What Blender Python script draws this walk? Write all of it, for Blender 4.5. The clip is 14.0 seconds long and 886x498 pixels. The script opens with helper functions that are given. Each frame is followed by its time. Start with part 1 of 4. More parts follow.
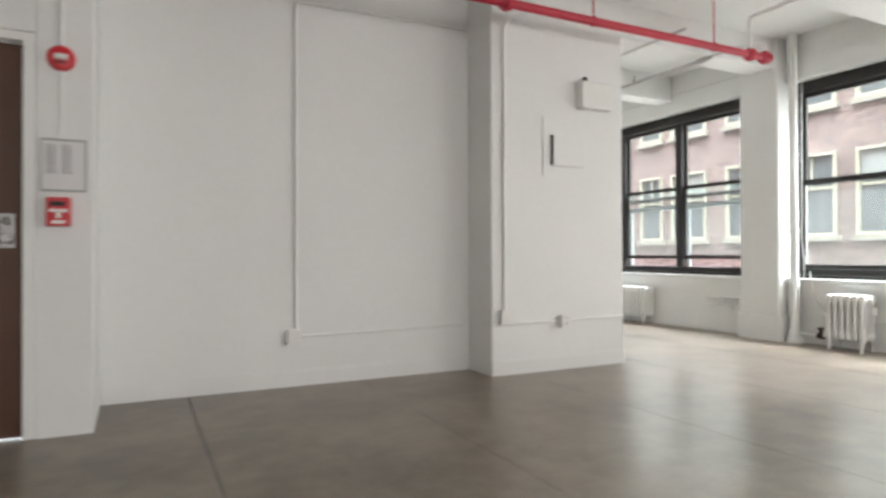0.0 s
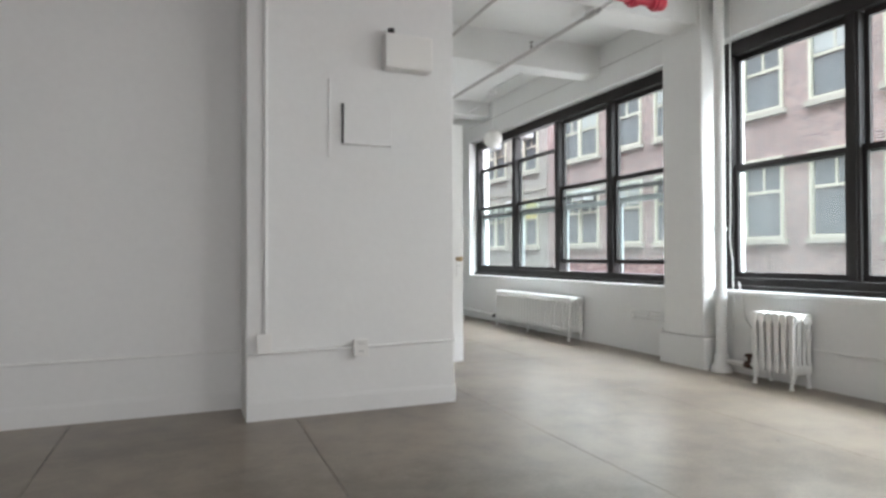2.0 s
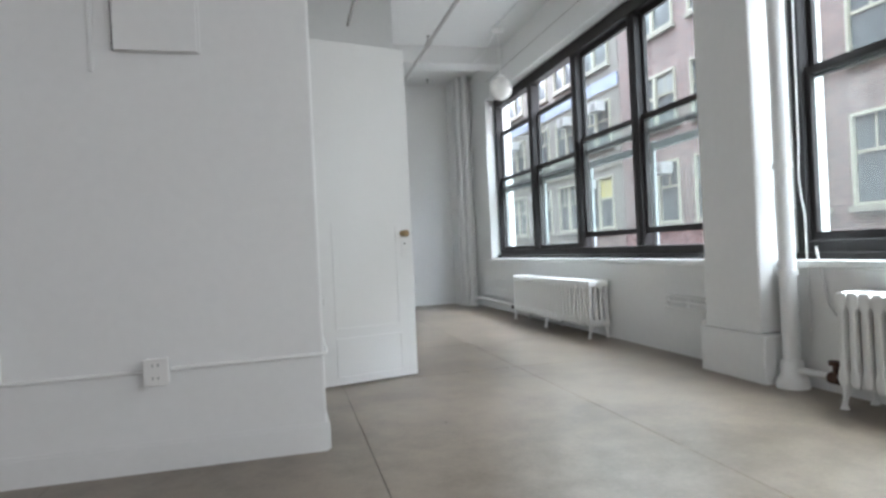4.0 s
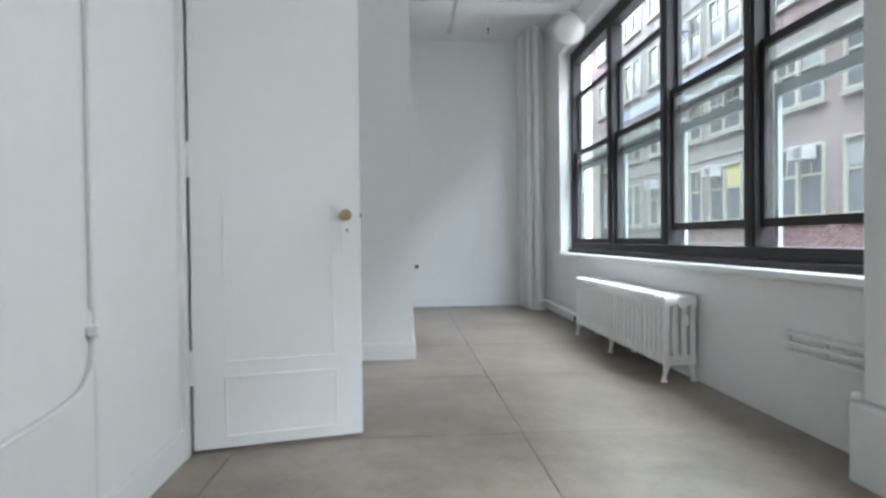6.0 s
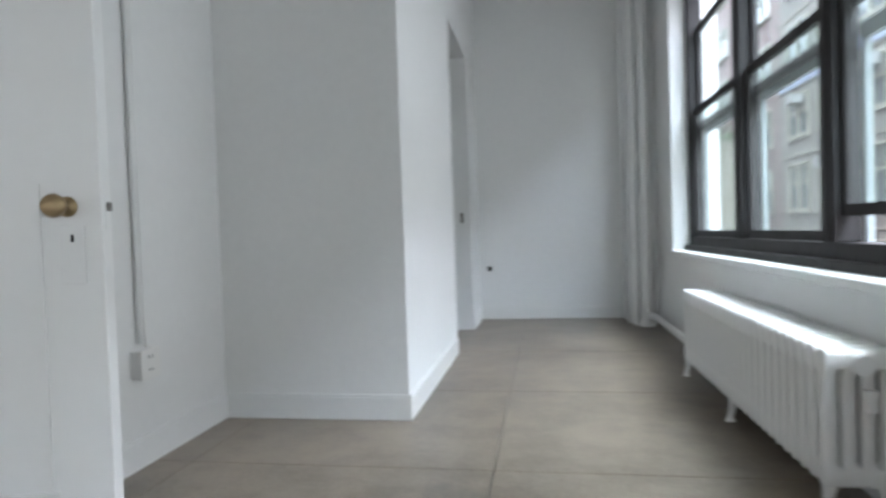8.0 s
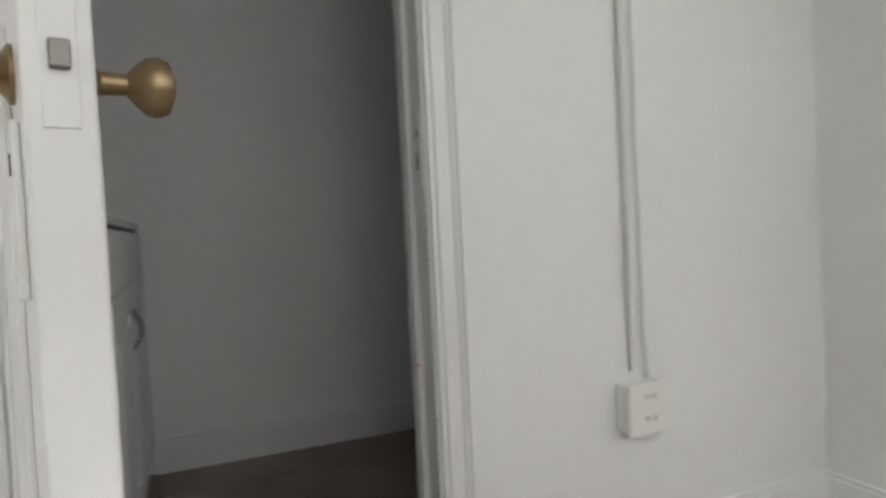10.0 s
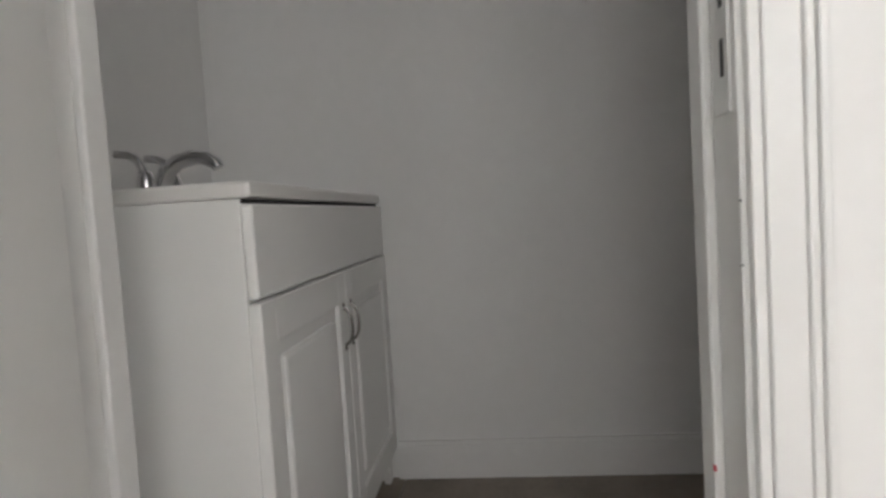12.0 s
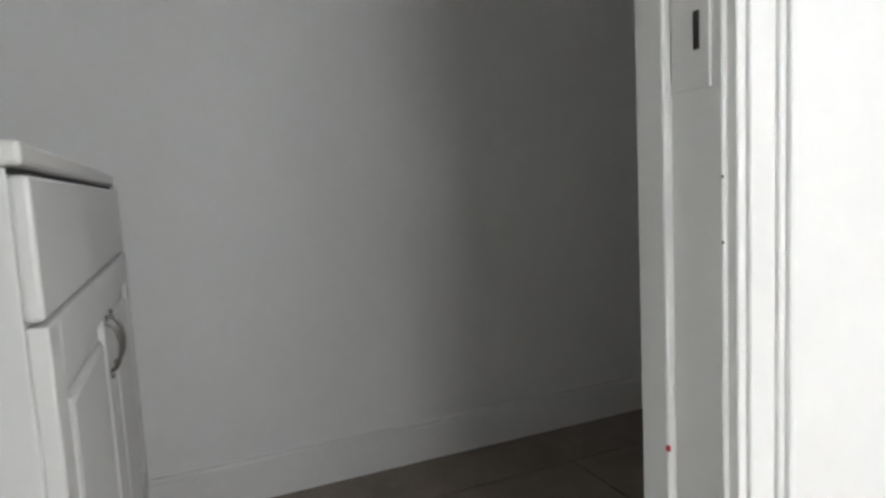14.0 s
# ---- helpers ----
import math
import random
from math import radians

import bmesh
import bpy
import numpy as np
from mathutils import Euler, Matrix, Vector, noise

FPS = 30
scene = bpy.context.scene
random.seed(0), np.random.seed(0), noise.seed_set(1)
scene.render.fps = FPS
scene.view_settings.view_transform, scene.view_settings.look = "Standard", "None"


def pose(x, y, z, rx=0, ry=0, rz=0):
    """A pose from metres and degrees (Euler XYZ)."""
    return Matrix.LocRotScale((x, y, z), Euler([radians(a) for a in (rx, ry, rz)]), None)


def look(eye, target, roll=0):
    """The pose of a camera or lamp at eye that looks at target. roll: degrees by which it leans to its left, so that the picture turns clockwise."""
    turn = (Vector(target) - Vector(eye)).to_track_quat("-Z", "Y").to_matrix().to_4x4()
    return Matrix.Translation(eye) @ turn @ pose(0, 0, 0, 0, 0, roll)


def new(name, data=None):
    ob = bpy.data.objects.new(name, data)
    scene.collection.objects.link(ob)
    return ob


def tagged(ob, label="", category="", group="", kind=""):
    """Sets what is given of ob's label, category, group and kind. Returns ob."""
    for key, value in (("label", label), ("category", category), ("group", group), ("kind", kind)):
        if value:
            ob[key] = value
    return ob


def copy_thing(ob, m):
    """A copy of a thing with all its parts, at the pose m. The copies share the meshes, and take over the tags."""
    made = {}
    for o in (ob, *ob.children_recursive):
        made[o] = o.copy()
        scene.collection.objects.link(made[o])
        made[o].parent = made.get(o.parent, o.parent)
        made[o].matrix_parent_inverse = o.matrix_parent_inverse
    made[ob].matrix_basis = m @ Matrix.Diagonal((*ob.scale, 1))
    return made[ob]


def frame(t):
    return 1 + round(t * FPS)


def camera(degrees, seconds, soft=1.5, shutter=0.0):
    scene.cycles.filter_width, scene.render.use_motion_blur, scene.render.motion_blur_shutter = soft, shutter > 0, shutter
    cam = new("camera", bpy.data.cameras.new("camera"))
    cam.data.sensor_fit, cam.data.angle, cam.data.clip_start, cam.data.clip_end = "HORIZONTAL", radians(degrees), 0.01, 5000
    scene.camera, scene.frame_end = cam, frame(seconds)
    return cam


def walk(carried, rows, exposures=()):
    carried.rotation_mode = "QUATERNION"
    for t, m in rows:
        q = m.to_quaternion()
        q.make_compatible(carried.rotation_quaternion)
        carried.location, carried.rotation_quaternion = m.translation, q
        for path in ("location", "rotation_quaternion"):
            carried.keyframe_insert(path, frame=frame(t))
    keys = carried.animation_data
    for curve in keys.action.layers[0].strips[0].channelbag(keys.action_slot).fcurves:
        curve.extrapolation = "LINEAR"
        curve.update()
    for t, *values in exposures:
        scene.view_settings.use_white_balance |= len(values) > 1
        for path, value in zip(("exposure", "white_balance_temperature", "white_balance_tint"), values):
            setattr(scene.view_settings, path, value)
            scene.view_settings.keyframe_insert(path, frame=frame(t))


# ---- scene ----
cam = camera(71.6, 14.0, soft=2.8, shutter=0.4)
PATH = [
    (0, (-0.09, 1.665, 0.945), (0.804, 3.454, 0.963), -0.2),
    (0.5, (0.557, 1.677, 0.99), (1.505, 3.438, 1.009), -1.1),
    (1, (1.068, 1.714, 0.987), (1.963, 3.502, 0.977), 0.2),
    (1.5, (1.622, 1.831, 0.997), (2.543, 3.606, 1.0), -0.2),
    (2, (2.061, 1.98, 0.964), (2.825, 3.827, 0.989), -0.2),
    (2.2, (2.245, 2.066, 0.972), (2.992, 3.921, 0.987), 0.6),
    (4.3, (3.767, 3.227, 0.819), (4.177, 5.184, 0.814), -2.9),
    (4.5, (3.897, 3.313, 0.838), (4.222, 5.286, 0.832), -1.5),
    (5, (4.137, 3.715, 0.856), (4.511, 5.678, 0.95), -0.6),
    (5.5, (4.359, 4.081, 0.853), (4.594, 6.067, 0.89), -1.7),
    (6, (4.558, 4.458, 0.839), (4.687, 6.453, 0.806), -0.7),
    (6.5, (4.787, 4.881, 0.837), (5.016, 6.867, 0.788), -1.8),
    (7, (5.049, 5.207, 0.854), (5.092, 7.204, 0.751), 0.3),
    (7.5, (5.118, 5.593, 0.880), (5.187, 7.589, 0.782), 0.4),
    (8, (5.265, 5.970, 0.865), (4.937, 7.943, 0.814), -1.9),
    (8.5, (5.335, 6.338, 0.812), (4.656, 8.219, 0.768), -0.1),
    (9, (5.152, 6.746, 0.808), (4.194, 8.499, 0.710), -1.1),
    (9.2, (5.083, 6.853, 0.806), (3.919, 8.477, 0.713), -1.8),
    (11.3, (4.466, 7.440, 0.851), (2.486, 7.176, 0.759), -3.2),
    (11.5, (4.423, 7.443, 0.847), (2.440, 7.203, 0.744), -3.3),
    (12, (4.293, 7.403, 0.827), (2.306, 7.207, 0.709), -3.5),
    (12.5, (4.231, 7.315, 0.831), (2.239, 7.393, 0.678), -4.0),
    (13, (4.223, 7.269, 0.837), (2.258, 7.618, 0.705), -4.2),
    (13.5, (4.206, 7.193, 0.835), (2.300, 7.773, 0.654), -3.5),
    (14, (4.117, 7.164, 0.826), (2.288, 7.947, 0.623), -3.0),
]
EXPOSURES = [(0, 5.92, 6420, 11), (2.2, 5.45, 6080, 11), (4.5, 5.25, 5850, 10.5), (7, 5.17, 5730, 9.5), (8.3, 4.98, 5850, 10), (9.2, 5.05, 6200, 11.5), (11.3, 5.75, 6500, 13.5), (12.2, 6.08, 6450, 15), (14, 6.4, 6150, 12)]
walk(cam, [(t, look(eye, target, roll)) for t, eye, target, roll in PATH], EXPOSURES)

# ---- world and sun: overcast daylight from the street side ----
world = bpy.data.worlds.new("sky")
scene.world = world
world.use_nodes = True
wn = world.node_tree.nodes
sky = wn.new("ShaderNodeTexSky")
sky.sky_type, sky.sun_disc = "NISHITA", False
sky.sun_elevation, sky.sun_rotation = radians(74), radians(90)
sky.air_density, sky.dust_density = 1.0, 1.5
wn["Background"].inputs["Strength"].default_value = 0.11
pale = wn.new("ShaderNodeHueSaturation")
pale.inputs["Saturation"].default_value = 0.25
world.node_tree.links.new(sky.outputs[0], pale.inputs["Color"])
world.node_tree.links.new(pale.outputs[0], wn["Background"].inputs["Color"])
sun = new("sun", bpy.data.lights.new("sun", "SUN"))
sun.data.energy, sun.data.angle, sun.data.color = 0.25, radians(110), (1.0, 0.97, 0.93)
sun.matrix_basis = look((7, 2.0, 24), (0, 2.6, 0))
# added area lamps outside the windows stand in for sky light; last two brighter, unseen
for at, to, size, watts in (((6.95, 8.715, 1.85), (0, 8.715, -0.2), (4.4, 2.0), 1.75), ((6.95, 3.76, 1.85), (0, 3.76, -0.2), (4.3, 2.0), 1.75), ((6.95, -1.0, 1.85), (0, -1.0, -0.2), (4.3, 2.0), 3.8), ((1.5, -4.5, 1.85), (1.5, 0, 1.0), (4.8, 2.0), 2.8)):
    lamp = new("window_sky_fill", bpy.data.lights.new("window_sky_fill", "AREA"))
    lamp.data.shape, lamp.data.size, lamp.data.size_y, lamp.data.energy = "RECTANGLE", size[0], size[1], watts
    lamp.data.color = (1.0, 0.985, 0.955)
    lamp.matrix_basis = look(at, to)


# ---- materials ----
def material(name, color, rough=0.6, metal=0.0, spots=0.08, scale=3.0, fine=60.0, bump=0.05, tint=None, rough_var=0.1, coat=0.0):
    m = bpy.data.materials.new(name)
    m.use_nodes = True
    nt = m.node_tree
    n, l = nt.nodes, nt.links
    b = n["Principled BSDF"]
    tc = n.new("ShaderNodeTexCoord")
    big = n.new("ShaderNodeTexNoise")
    big.inputs["Scale"].default_value, big.inputs["Detail"].default_value = scale, 1.2
    small = n.new("ShaderNodeTexNoise")
    small.inputs["Scale"].default_value, small.inputs["Detail"].default_value = fine, 4
    l.new(tc.outputs["Object"], big.inputs["Vector"])
    l.new(tc.outputs["Object"], small.inputs["Vector"])
    mix = n.new("ShaderNodeMix")
    mix.data_type = "RGBA"
    dark = tint if tint else tuple(c * (1 - 2.5 * spots) for c in color)
    mix.inputs[6].default_value, mix.inputs[7].default_value = (*dark, 1), (*color, 1)
    ramp = n.new("ShaderNodeMapRange")
    ramp.inputs["From Min"].default_value, ramp.inputs["From Max"].default_value = 0.12, 0.88
    l.new(big.outputs["Fac"], ramp.inputs["Value"])
    l.new(ramp.outputs["Result"], mix.inputs[0])
    mul = n.new("ShaderNodeMix")
    mul.data_type, mul.blend_type = "RGBA", "MULTIPLY"
    mul.inputs[0].default_value = min(1.0, spots * 3)
    l.new(mix.outputs[2], mul.inputs[6])
    l.new(small.outputs["Fac"], mul.inputs[7])
    l.new(mul.outputs[2], b.inputs["Base Color"])
    rr = n.new("ShaderNodeMapRange")
    rr.inputs["To Min"].default_value, rr.inputs["To Max"].default_value = max(0.02, rough - rough_var), min(1, rough + rough_var)
    l.new(big.outputs["Fac"], rr.inputs["Value"])
    l.new(rr.outputs["Result"], b.inputs["Roughness"])
    b.inputs["Metallic"].default_value = metal
    b.inputs["Coat Weight"].default_value = coat
    bp = n.new("ShaderNodeBump")
    bp.inputs["Strength"].default_value, bp.inputs["Distance"].default_value = bump, 0.004
    l.new(small.outputs["Fac"], bp.inputs["Height"])
    l.new(bp.outputs["Normal"], b.inputs["Normal"])
    return m


def concrete(name, light, dark):
    """Sealed concrete: cloudy stains a metre across, trowel mottling and fine speckle, with a soft uneven sheen."""
    m = bpy.data.materials.new(name)
    m.use_nodes = True
    n, l = m.node_tree.nodes, m.node_tree.links
    b = n["Principled BSDF"]
    at = n.new("ShaderNodeNewGeometry")
    def noise_at(scale, detail, rough):
        t = n.new("ShaderNodeTexNoise")
        t.inputs["Scale"].default_value, t.inputs["Detail"].default_value, t.inputs["Roughness"].default_value = scale, detail, rough
        l.new(at.outputs["Position"], t.inputs["Vector"])
        return t.outputs["Fac"]
    def blend(a, c, k):
        t = n.new("ShaderNodeMix")
        t.inputs[0].default_value = k
        l.new(a, t.inputs[2])
        l.new(c, t.inputs[3])
        return t.outputs[0]
    cloud, mottle, speck = noise_at(0.9, 5, 0.6), noise_at(6.0, 6, 0.65), noise_at(55.0, 3, 0.6)
    tone = blend(blend(cloud, mottle, 0.4), speck, 0.12)
    span = n.new("ShaderNodeMapRange")
    span.interpolation_type = "SMOOTHSTEP"
    span.inputs["From Min"].default_value, span.inputs["From Max"].default_value = 0.33, 0.65
    l.new(tone, span.inputs["Value"])
    mix = n.new("ShaderNodeMix")
    mix.data_type = "RGBA"
    mix.inputs[6].default_value, mix.inputs[7].default_value = (*dark, 1), (*light, 1)
    l.new(span.outputs["Result"], mix.inputs[0])
    l.new(mix.outputs[2], b.inputs["Base Color"])
    sheen = n.new("ShaderNodeMapRange")
    sheen.inputs["To Min"].default_value, sheen.inputs["To Max"].default_value = 0.22, 0.42
    l.new(mottle, sheen.inputs["Value"])
    l.new(sheen.outputs["Result"], b.inputs["Roughness"])
    bp = n.new("ShaderNodeBump")
    bp.inputs["Strength"].default_value, bp.inputs["Distance"].default_value = 0.05, 0.002
    l.new(mottle, bp.inputs["Height"])
    l.new(bp.outputs["Normal"], b.inputs["Normal"])
    return m


WHITE = material("white_wall_paint", (0.83, 0.83, 0.815), 0.55, spots=0.02, scale=1.2, fine=25, bump=0.12)
CEIL = material("ceiling_paint", (0.82, 0.815, 0.80), 0.7, spots=0.02, scale=2, fine=18, bump=0.2)
GLOSS = material("white_gloss_paint", (0.82, 0.82, 0.80), 0.36, spots=0.008, scale=4, fine=35, bump=0.06, rough_var=0.01)
TRIM = material("white_trim_paint", (0.82, 0.82, 0.805), 0.35, spots=0.02, scale=4, fine=40, bump=0.05)
BLACK = material("black_frame_paint", (0.019, 0.0145, 0.0135), 0.6, spots=0.1, scale=8, fine=120, bump=0.05)
RED = material("red_pipe_paint", (0.55, 0.02, 0.05), 0.35, spots=0.05)
BROWN = material("brown_door_wood", (0.15, 0.066, 0.034), 0.45, spots=0.15, scale=5)
CHROME = material("chrome", (0.75, 0.75, 0.76), 0.14, 1.0, spots=0.01)
STEEL = material("worn_steel", (0.3, 0.28, 0.26), 0.4, 1.0, spots=0.08)
BRASS = material("aged_brass", (0.46, 0.34, 0.19), 0.38, 1.0, spots=0.1, scale=20)
# iron colour, also painted in as the shade inside slots, keyholes and gaps
DARK = material("dark_iron_and_recess_shade", (0.03, 0.028, 0.026), 0.6)
PAPER = material("paper", (0.78, 0.77, 0.76), 0.7, spots=0.02)
INK = material("grey_ink", (0.35, 0.35, 0.36), 0.7)
PLASTIC = material("white_plastic", (0.82, 0.81, 0.78), 0.35, spots=0.01)
LAMP_GLASS = material("opal_glass", (0.82, 0.81, 0.78), 0.15, spots=0.01)
FLOOR = concrete("polished_concrete", (0.275, 0.228, 0.178), (0.105, 0.085, 0.064))
STONE = material("limestone", (0.26, 0.245, 0.20), 0.8, spots=0.06, scale=2)
PALE = material("pale_brick", (0.28, 0.25, 0.22), 0.85, spots=0.08, scale=4)
ASPHALT = material("asphalt", (0.05, 0.05, 0.052), 0.9)
FRAME_PALE = material("pale_window_paint", (0.33, 0.32, 0.25), 0.5, spots=0.04)
AC = material("air_conditioner_shell", (0.46, 0.46, 0.445), 0.5)
# yellow colour that paints the glow of one lit window across the street
YELLOW = material("lit_window_yellow", (0.42, 0.38, 0.13), 0.7, spots=0.04)
SHADE = material("window_blind", (0.24, 0.26, 0.245), 0.7, spots=0.05)


def glass(name, tint=(0.93, 0.97, 0.96), dust=0.0):
    m = bpy.data.materials.new(name)
    m.use_nodes = True
    n, l = m.node_tree.nodes, m.node_tree.links
    n.remove(n["Principled BSDF"])
    tr, gl, mx, lw = n.new("ShaderNodeBsdfTransparent"), n.new("ShaderNodeBsdfGlossy"), n.new("ShaderNodeMixShader"), n.new("ShaderNodeLayerWeight")
    pw, ma = n.new("ShaderNodeMath"), n.new("ShaderNodeMath")
    pw.operation, pw.inputs[1].default_value = "POWER", 5.0
    ma.operation, ma.inputs[1].default_value, ma.inputs[2].default_value = "MULTIPLY_ADD", 0.6, 0.03
    tr.inputs["Color"].default_value = (*tint, 1)
    gl.inputs["Roughness"].default_value = 0.03
    l.new(lw.outputs["Facing"], pw.inputs[0])
    l.new(pw.outputs[0], ma.inputs[0])
    l.new(ma.outputs[0], mx.inputs[0])
    l.new(tr.outputs[0], mx.inputs[1])
    l.new(gl.outputs[0], mx.inputs[2])
    film, both = n.new("ShaderNodeBsdfTranslucent"), n.new("ShaderNodeMixShader")
    film.inputs["Color"].default_value = (0.80, 0.84, 0.80, 1)
    grime, ramp = n.new("ShaderNodeTexNoise"), n.new("ShaderNodeMapRange")
    grime.inputs["Scale"].default_value, grime.inputs["Detail"].default_value = 3.0, 1.5
    ramp.inputs["To Min"].default_value, ramp.inputs["To Max"].default_value = dust * 0.4, dust * 1.6
    l.new(grime.outputs["Fac"], ramp.inputs["Value"])
    l.new(ramp.outputs["Result"], both.inputs[0])
    l.new(mx.outputs[0], both.inputs[1])
    l.new(film.outputs[0], both.inputs[2])
    l.new(both.outputs[0], n["Material Output"].inputs["Surface"])
    return m


GLASS = glass("window_glass", (0.90, 0.93, 0.92), 0.006)
FAR_GLASS = material("dark_window_glass", (0.13, 0.15, 0.155), 0.12, spots=0.15, scale=0.8)


# ---- mesh helpers ----
def box(bm, x0, x1, y0, y1, z0, z1, bevel=0.0):
    r = bmesh.ops.create_cube(bm, size=1)
    for v in r["verts"]:
        v.co = Vector(((x0 + x1) / 2 + v.co.x * (x1 - x0), (y0 + y1) / 2 + v.co.y * (y1 - y0), (z0 + z1) / 2 + v.co.z * (z1 - z0)))
    if bevel:
        edges = list({e for v in r["verts"] for e in v.link_edges})
        bmesh.ops.bevel(bm, geom=edges, offset=bevel, segments=2, affect="EDGES", profile=0.5)


def tube(bm, a, b, r, r2=None, seg=16, caps=True):
    a, b = Vector(a), Vector(b)
    m = Matrix.Translation((a + b) / 2) @ (b - a).to_track_quat("Z", "Y").to_matrix().to_4x4()
    bmesh.ops.create_cone(bm, cap_ends=caps, segments=seg, radius1=r, radius2=r if r2 is None else r2, depth=(b - a).length, matrix=m)


def path_tube(bm, pts, r, seg=12):
    # one swept skin; bends are rounded by a short arc
    line = [Vector(pts[0])]
    for a, p, c in zip(pts, pts[1:], pts[2:]):
        k = min(2.5 * r, 0.4 * (p - a).length, 0.4 * (c - p).length)
        e, f = p + (a - p).normalized() * k, p + (c - p).normalized() * k
        line += [e.lerp(p, t).lerp(p.lerp(f, t), t) for t in (0.0, 0.25, 0.5, 0.75, 1.0)]
    line.append(Vector(pts[-1]))
    u, rings = None, []
    for i, p in enumerate(line):
        n = (line[min(i + 1, len(line) - 1)] - line[max(i - 1, 0)]).normalized()
        u = n.orthogonal() if u is None else u - n * u.dot(n)
        u.normalize()
        w = n.cross(u)
        rings.append([bm.verts.new(p + (u * math.cos(2 * math.pi * j / seg) + w * math.sin(2 * math.pi * j / seg)) * r) for j in range(seg)])
    for a, c in zip(rings, rings[1:]):
        for j in range(seg):
            bm.faces.new((a[j], a[(j + 1) % seg], c[(j + 1) % seg], c[j]))
    bm.faces.new(rings[0][::-1])
    bm.faces.new(rings[-1])


def ball(bm, p, r, sz=1.0, seg=20):
    bmesh.ops.create_uvsphere(bm, u_segments=seg, v_segments=seg // 2, radius=r, matrix=Matrix.Translation(p) @ Matrix.Diagonal((1, 1, sz, 1)))


def lathe(bm, prof, m, seg=24):
    """Turn a profile of (radius, height) round the local z axis of m."""
    rings = [[bm.verts.new(m @ Vector((r * math.cos(2 * math.pi * i / seg), r * math.sin(2 * math.pi * i / seg), h))) for i in range(seg)] for r, h in prof]
    for a, b in zip(rings, rings[1:]):
        for i in range(seg):
            bm.faces.new((a[i], a[(i + 1) % seg], b[(i + 1) % seg], b[i]))
    bm.faces.new(rings[0][::-1])
    bm.faces.new(rings[-1])


def mesh(name, bm, mat, smooth=False):
    me = bpy.data.meshes.new(name)
    bmesh.ops.recalc_face_normals(bm, faces=bm.faces)
    bm.to_mesh(me)
    bm.free()
    me.materials.append(mat)
    if smooth:
        me.shade_smooth()
        me.set_sharp_from_angle(angle=radians(40))
    return me


def part(name, bm, mat, parent=None, label="", smooth=False):
    ob = new(name, mesh(name, bm, mat, smooth))
    if parent:
        ob.parent = parent
    if label:
        tagged(ob, label)
    return ob


def boxes(name, mat, parent, *bs, bevel=0.0, label=""):
    bm = bmesh.new()
    for b in bs:
        box(bm, *b, bevel=bevel)
    return part(name, bm, mat, parent, label)


def structure(name, mat, *bs, label="", category="", bevel=0.0):
    return tagged(boxes(name, mat, None, *bs, bevel=bevel), label, category, kind="structure")


def thing(name, label, category, at=(0, 0, 0), group="", turn=0.0):
    e = new(name)
    e.empty_display_size = 0.1
    e.matrix_basis = pose(*at, 0, 0, turn)
    return tagged(e, label, category, group)


# ---- plan ----
XW = 6.25            # inner face of the window wall
XG = 6.42            # plane of the window frames
SILL, HEAD = 0.665, 2.80
H = 3.28
XB = 3.70            # face of the wall with the bathroom door
D0, D1, DH = 6.935, 7.622, 2.17

# ---- structure ----
floor = structure("floor", DARK, (-4.2, 6.6, -4.2, 12.2, -0.2, -0.008), label="grey-brown polished concrete floor with saw-cut joints", category="floor")
structure("wall_window", WHITE,
    (XW, 6.6, -4.2, 12.2, -0.1, SILL - 0.02), (XW, 6.6, -4.2, 12.2, HEAD, H),
    (XW, 6.6, 10.98, 12.2, SILL - 0.02, HEAD), (XW, 6.6, 5.97, 6.45, SILL - 0.02, HEAD), (XW, 6.6, 1.2, 1.55, SILL - 0.02, HEAD), (XW, 6.6, -4.2, -3.2, SILL - 0.02, HEAD),
    label="white painted masonry wall with three wide window openings", category="wall")
structure("wall_column", WHITE, (6.10, XW + 0.01, 5.97, 6.43, 0.27, H), (6.07, XW + 0.01, 5.92, 6.46, -0.05, 0.27), label="white plastered column between the windows with a thicker base", category="column", bevel=0.012)
structure("wall_corner", WHITE, (6.0, XW + 0.01, 11.68, 12.06, -0.05, H), label="white boxed chase in the far corner", category="wall")
structure("wall_far", WHITE, (4.40, XW + 0.05, 12.05, 12.2, -0.05, H), label="white painted end wall of the room", category="wall")
structure("wall_pier", WHITE, (4.48, 4.62, 8.88, 10.33, -0.05, H), (4.48, 4.62, 10.33, 11.40, 2.42, H), (4.48, 4.62, 11.40, 12.05, -0.05, H), label="white wall with a tall doorway to a side room", category="wall")
structure("wall_alcove", WHITE, (2.3, 4.62, 8.75, 8.88, -0.05, H), label="white wall forming a shallow alcove", category="wall")
structure("wall_bathroom", WHITE, (3.60, XB, 6.22, D0 - 0.02, -0.05, H), (3.60, XB, D0 - 0.02, D1 + 0.02, DH + 0.02, H), (3.60, XB, D1 + 0.02, 8.75, -0.05, H), label="white painted wall with the bathroom doorway", category="wall")
structure("wall_pilaster", WHITE, (2.37, XB, 5.75, 6.22, -0.05, H), label="white painted masonry projection beside the bathroom", category="wall", bevel=0.01)
structure("wall_back", WHITE, (-0.29, 2.38, 6.11, 6.3, -0.05, H), label="broad white painted wall with surface conduit", category="wall")
structure("wall_entry", WHITE, (-0.56, -0.29, 5.44, 6.3, -0.05, H), (-1.52, -0.56, 5.44, 5.7, 2.10, H), (-4.2, -1.52, 5.44, 5.7, -0.05, H), label="white wall round the brown entry door", category="wall", bevel=0.01)
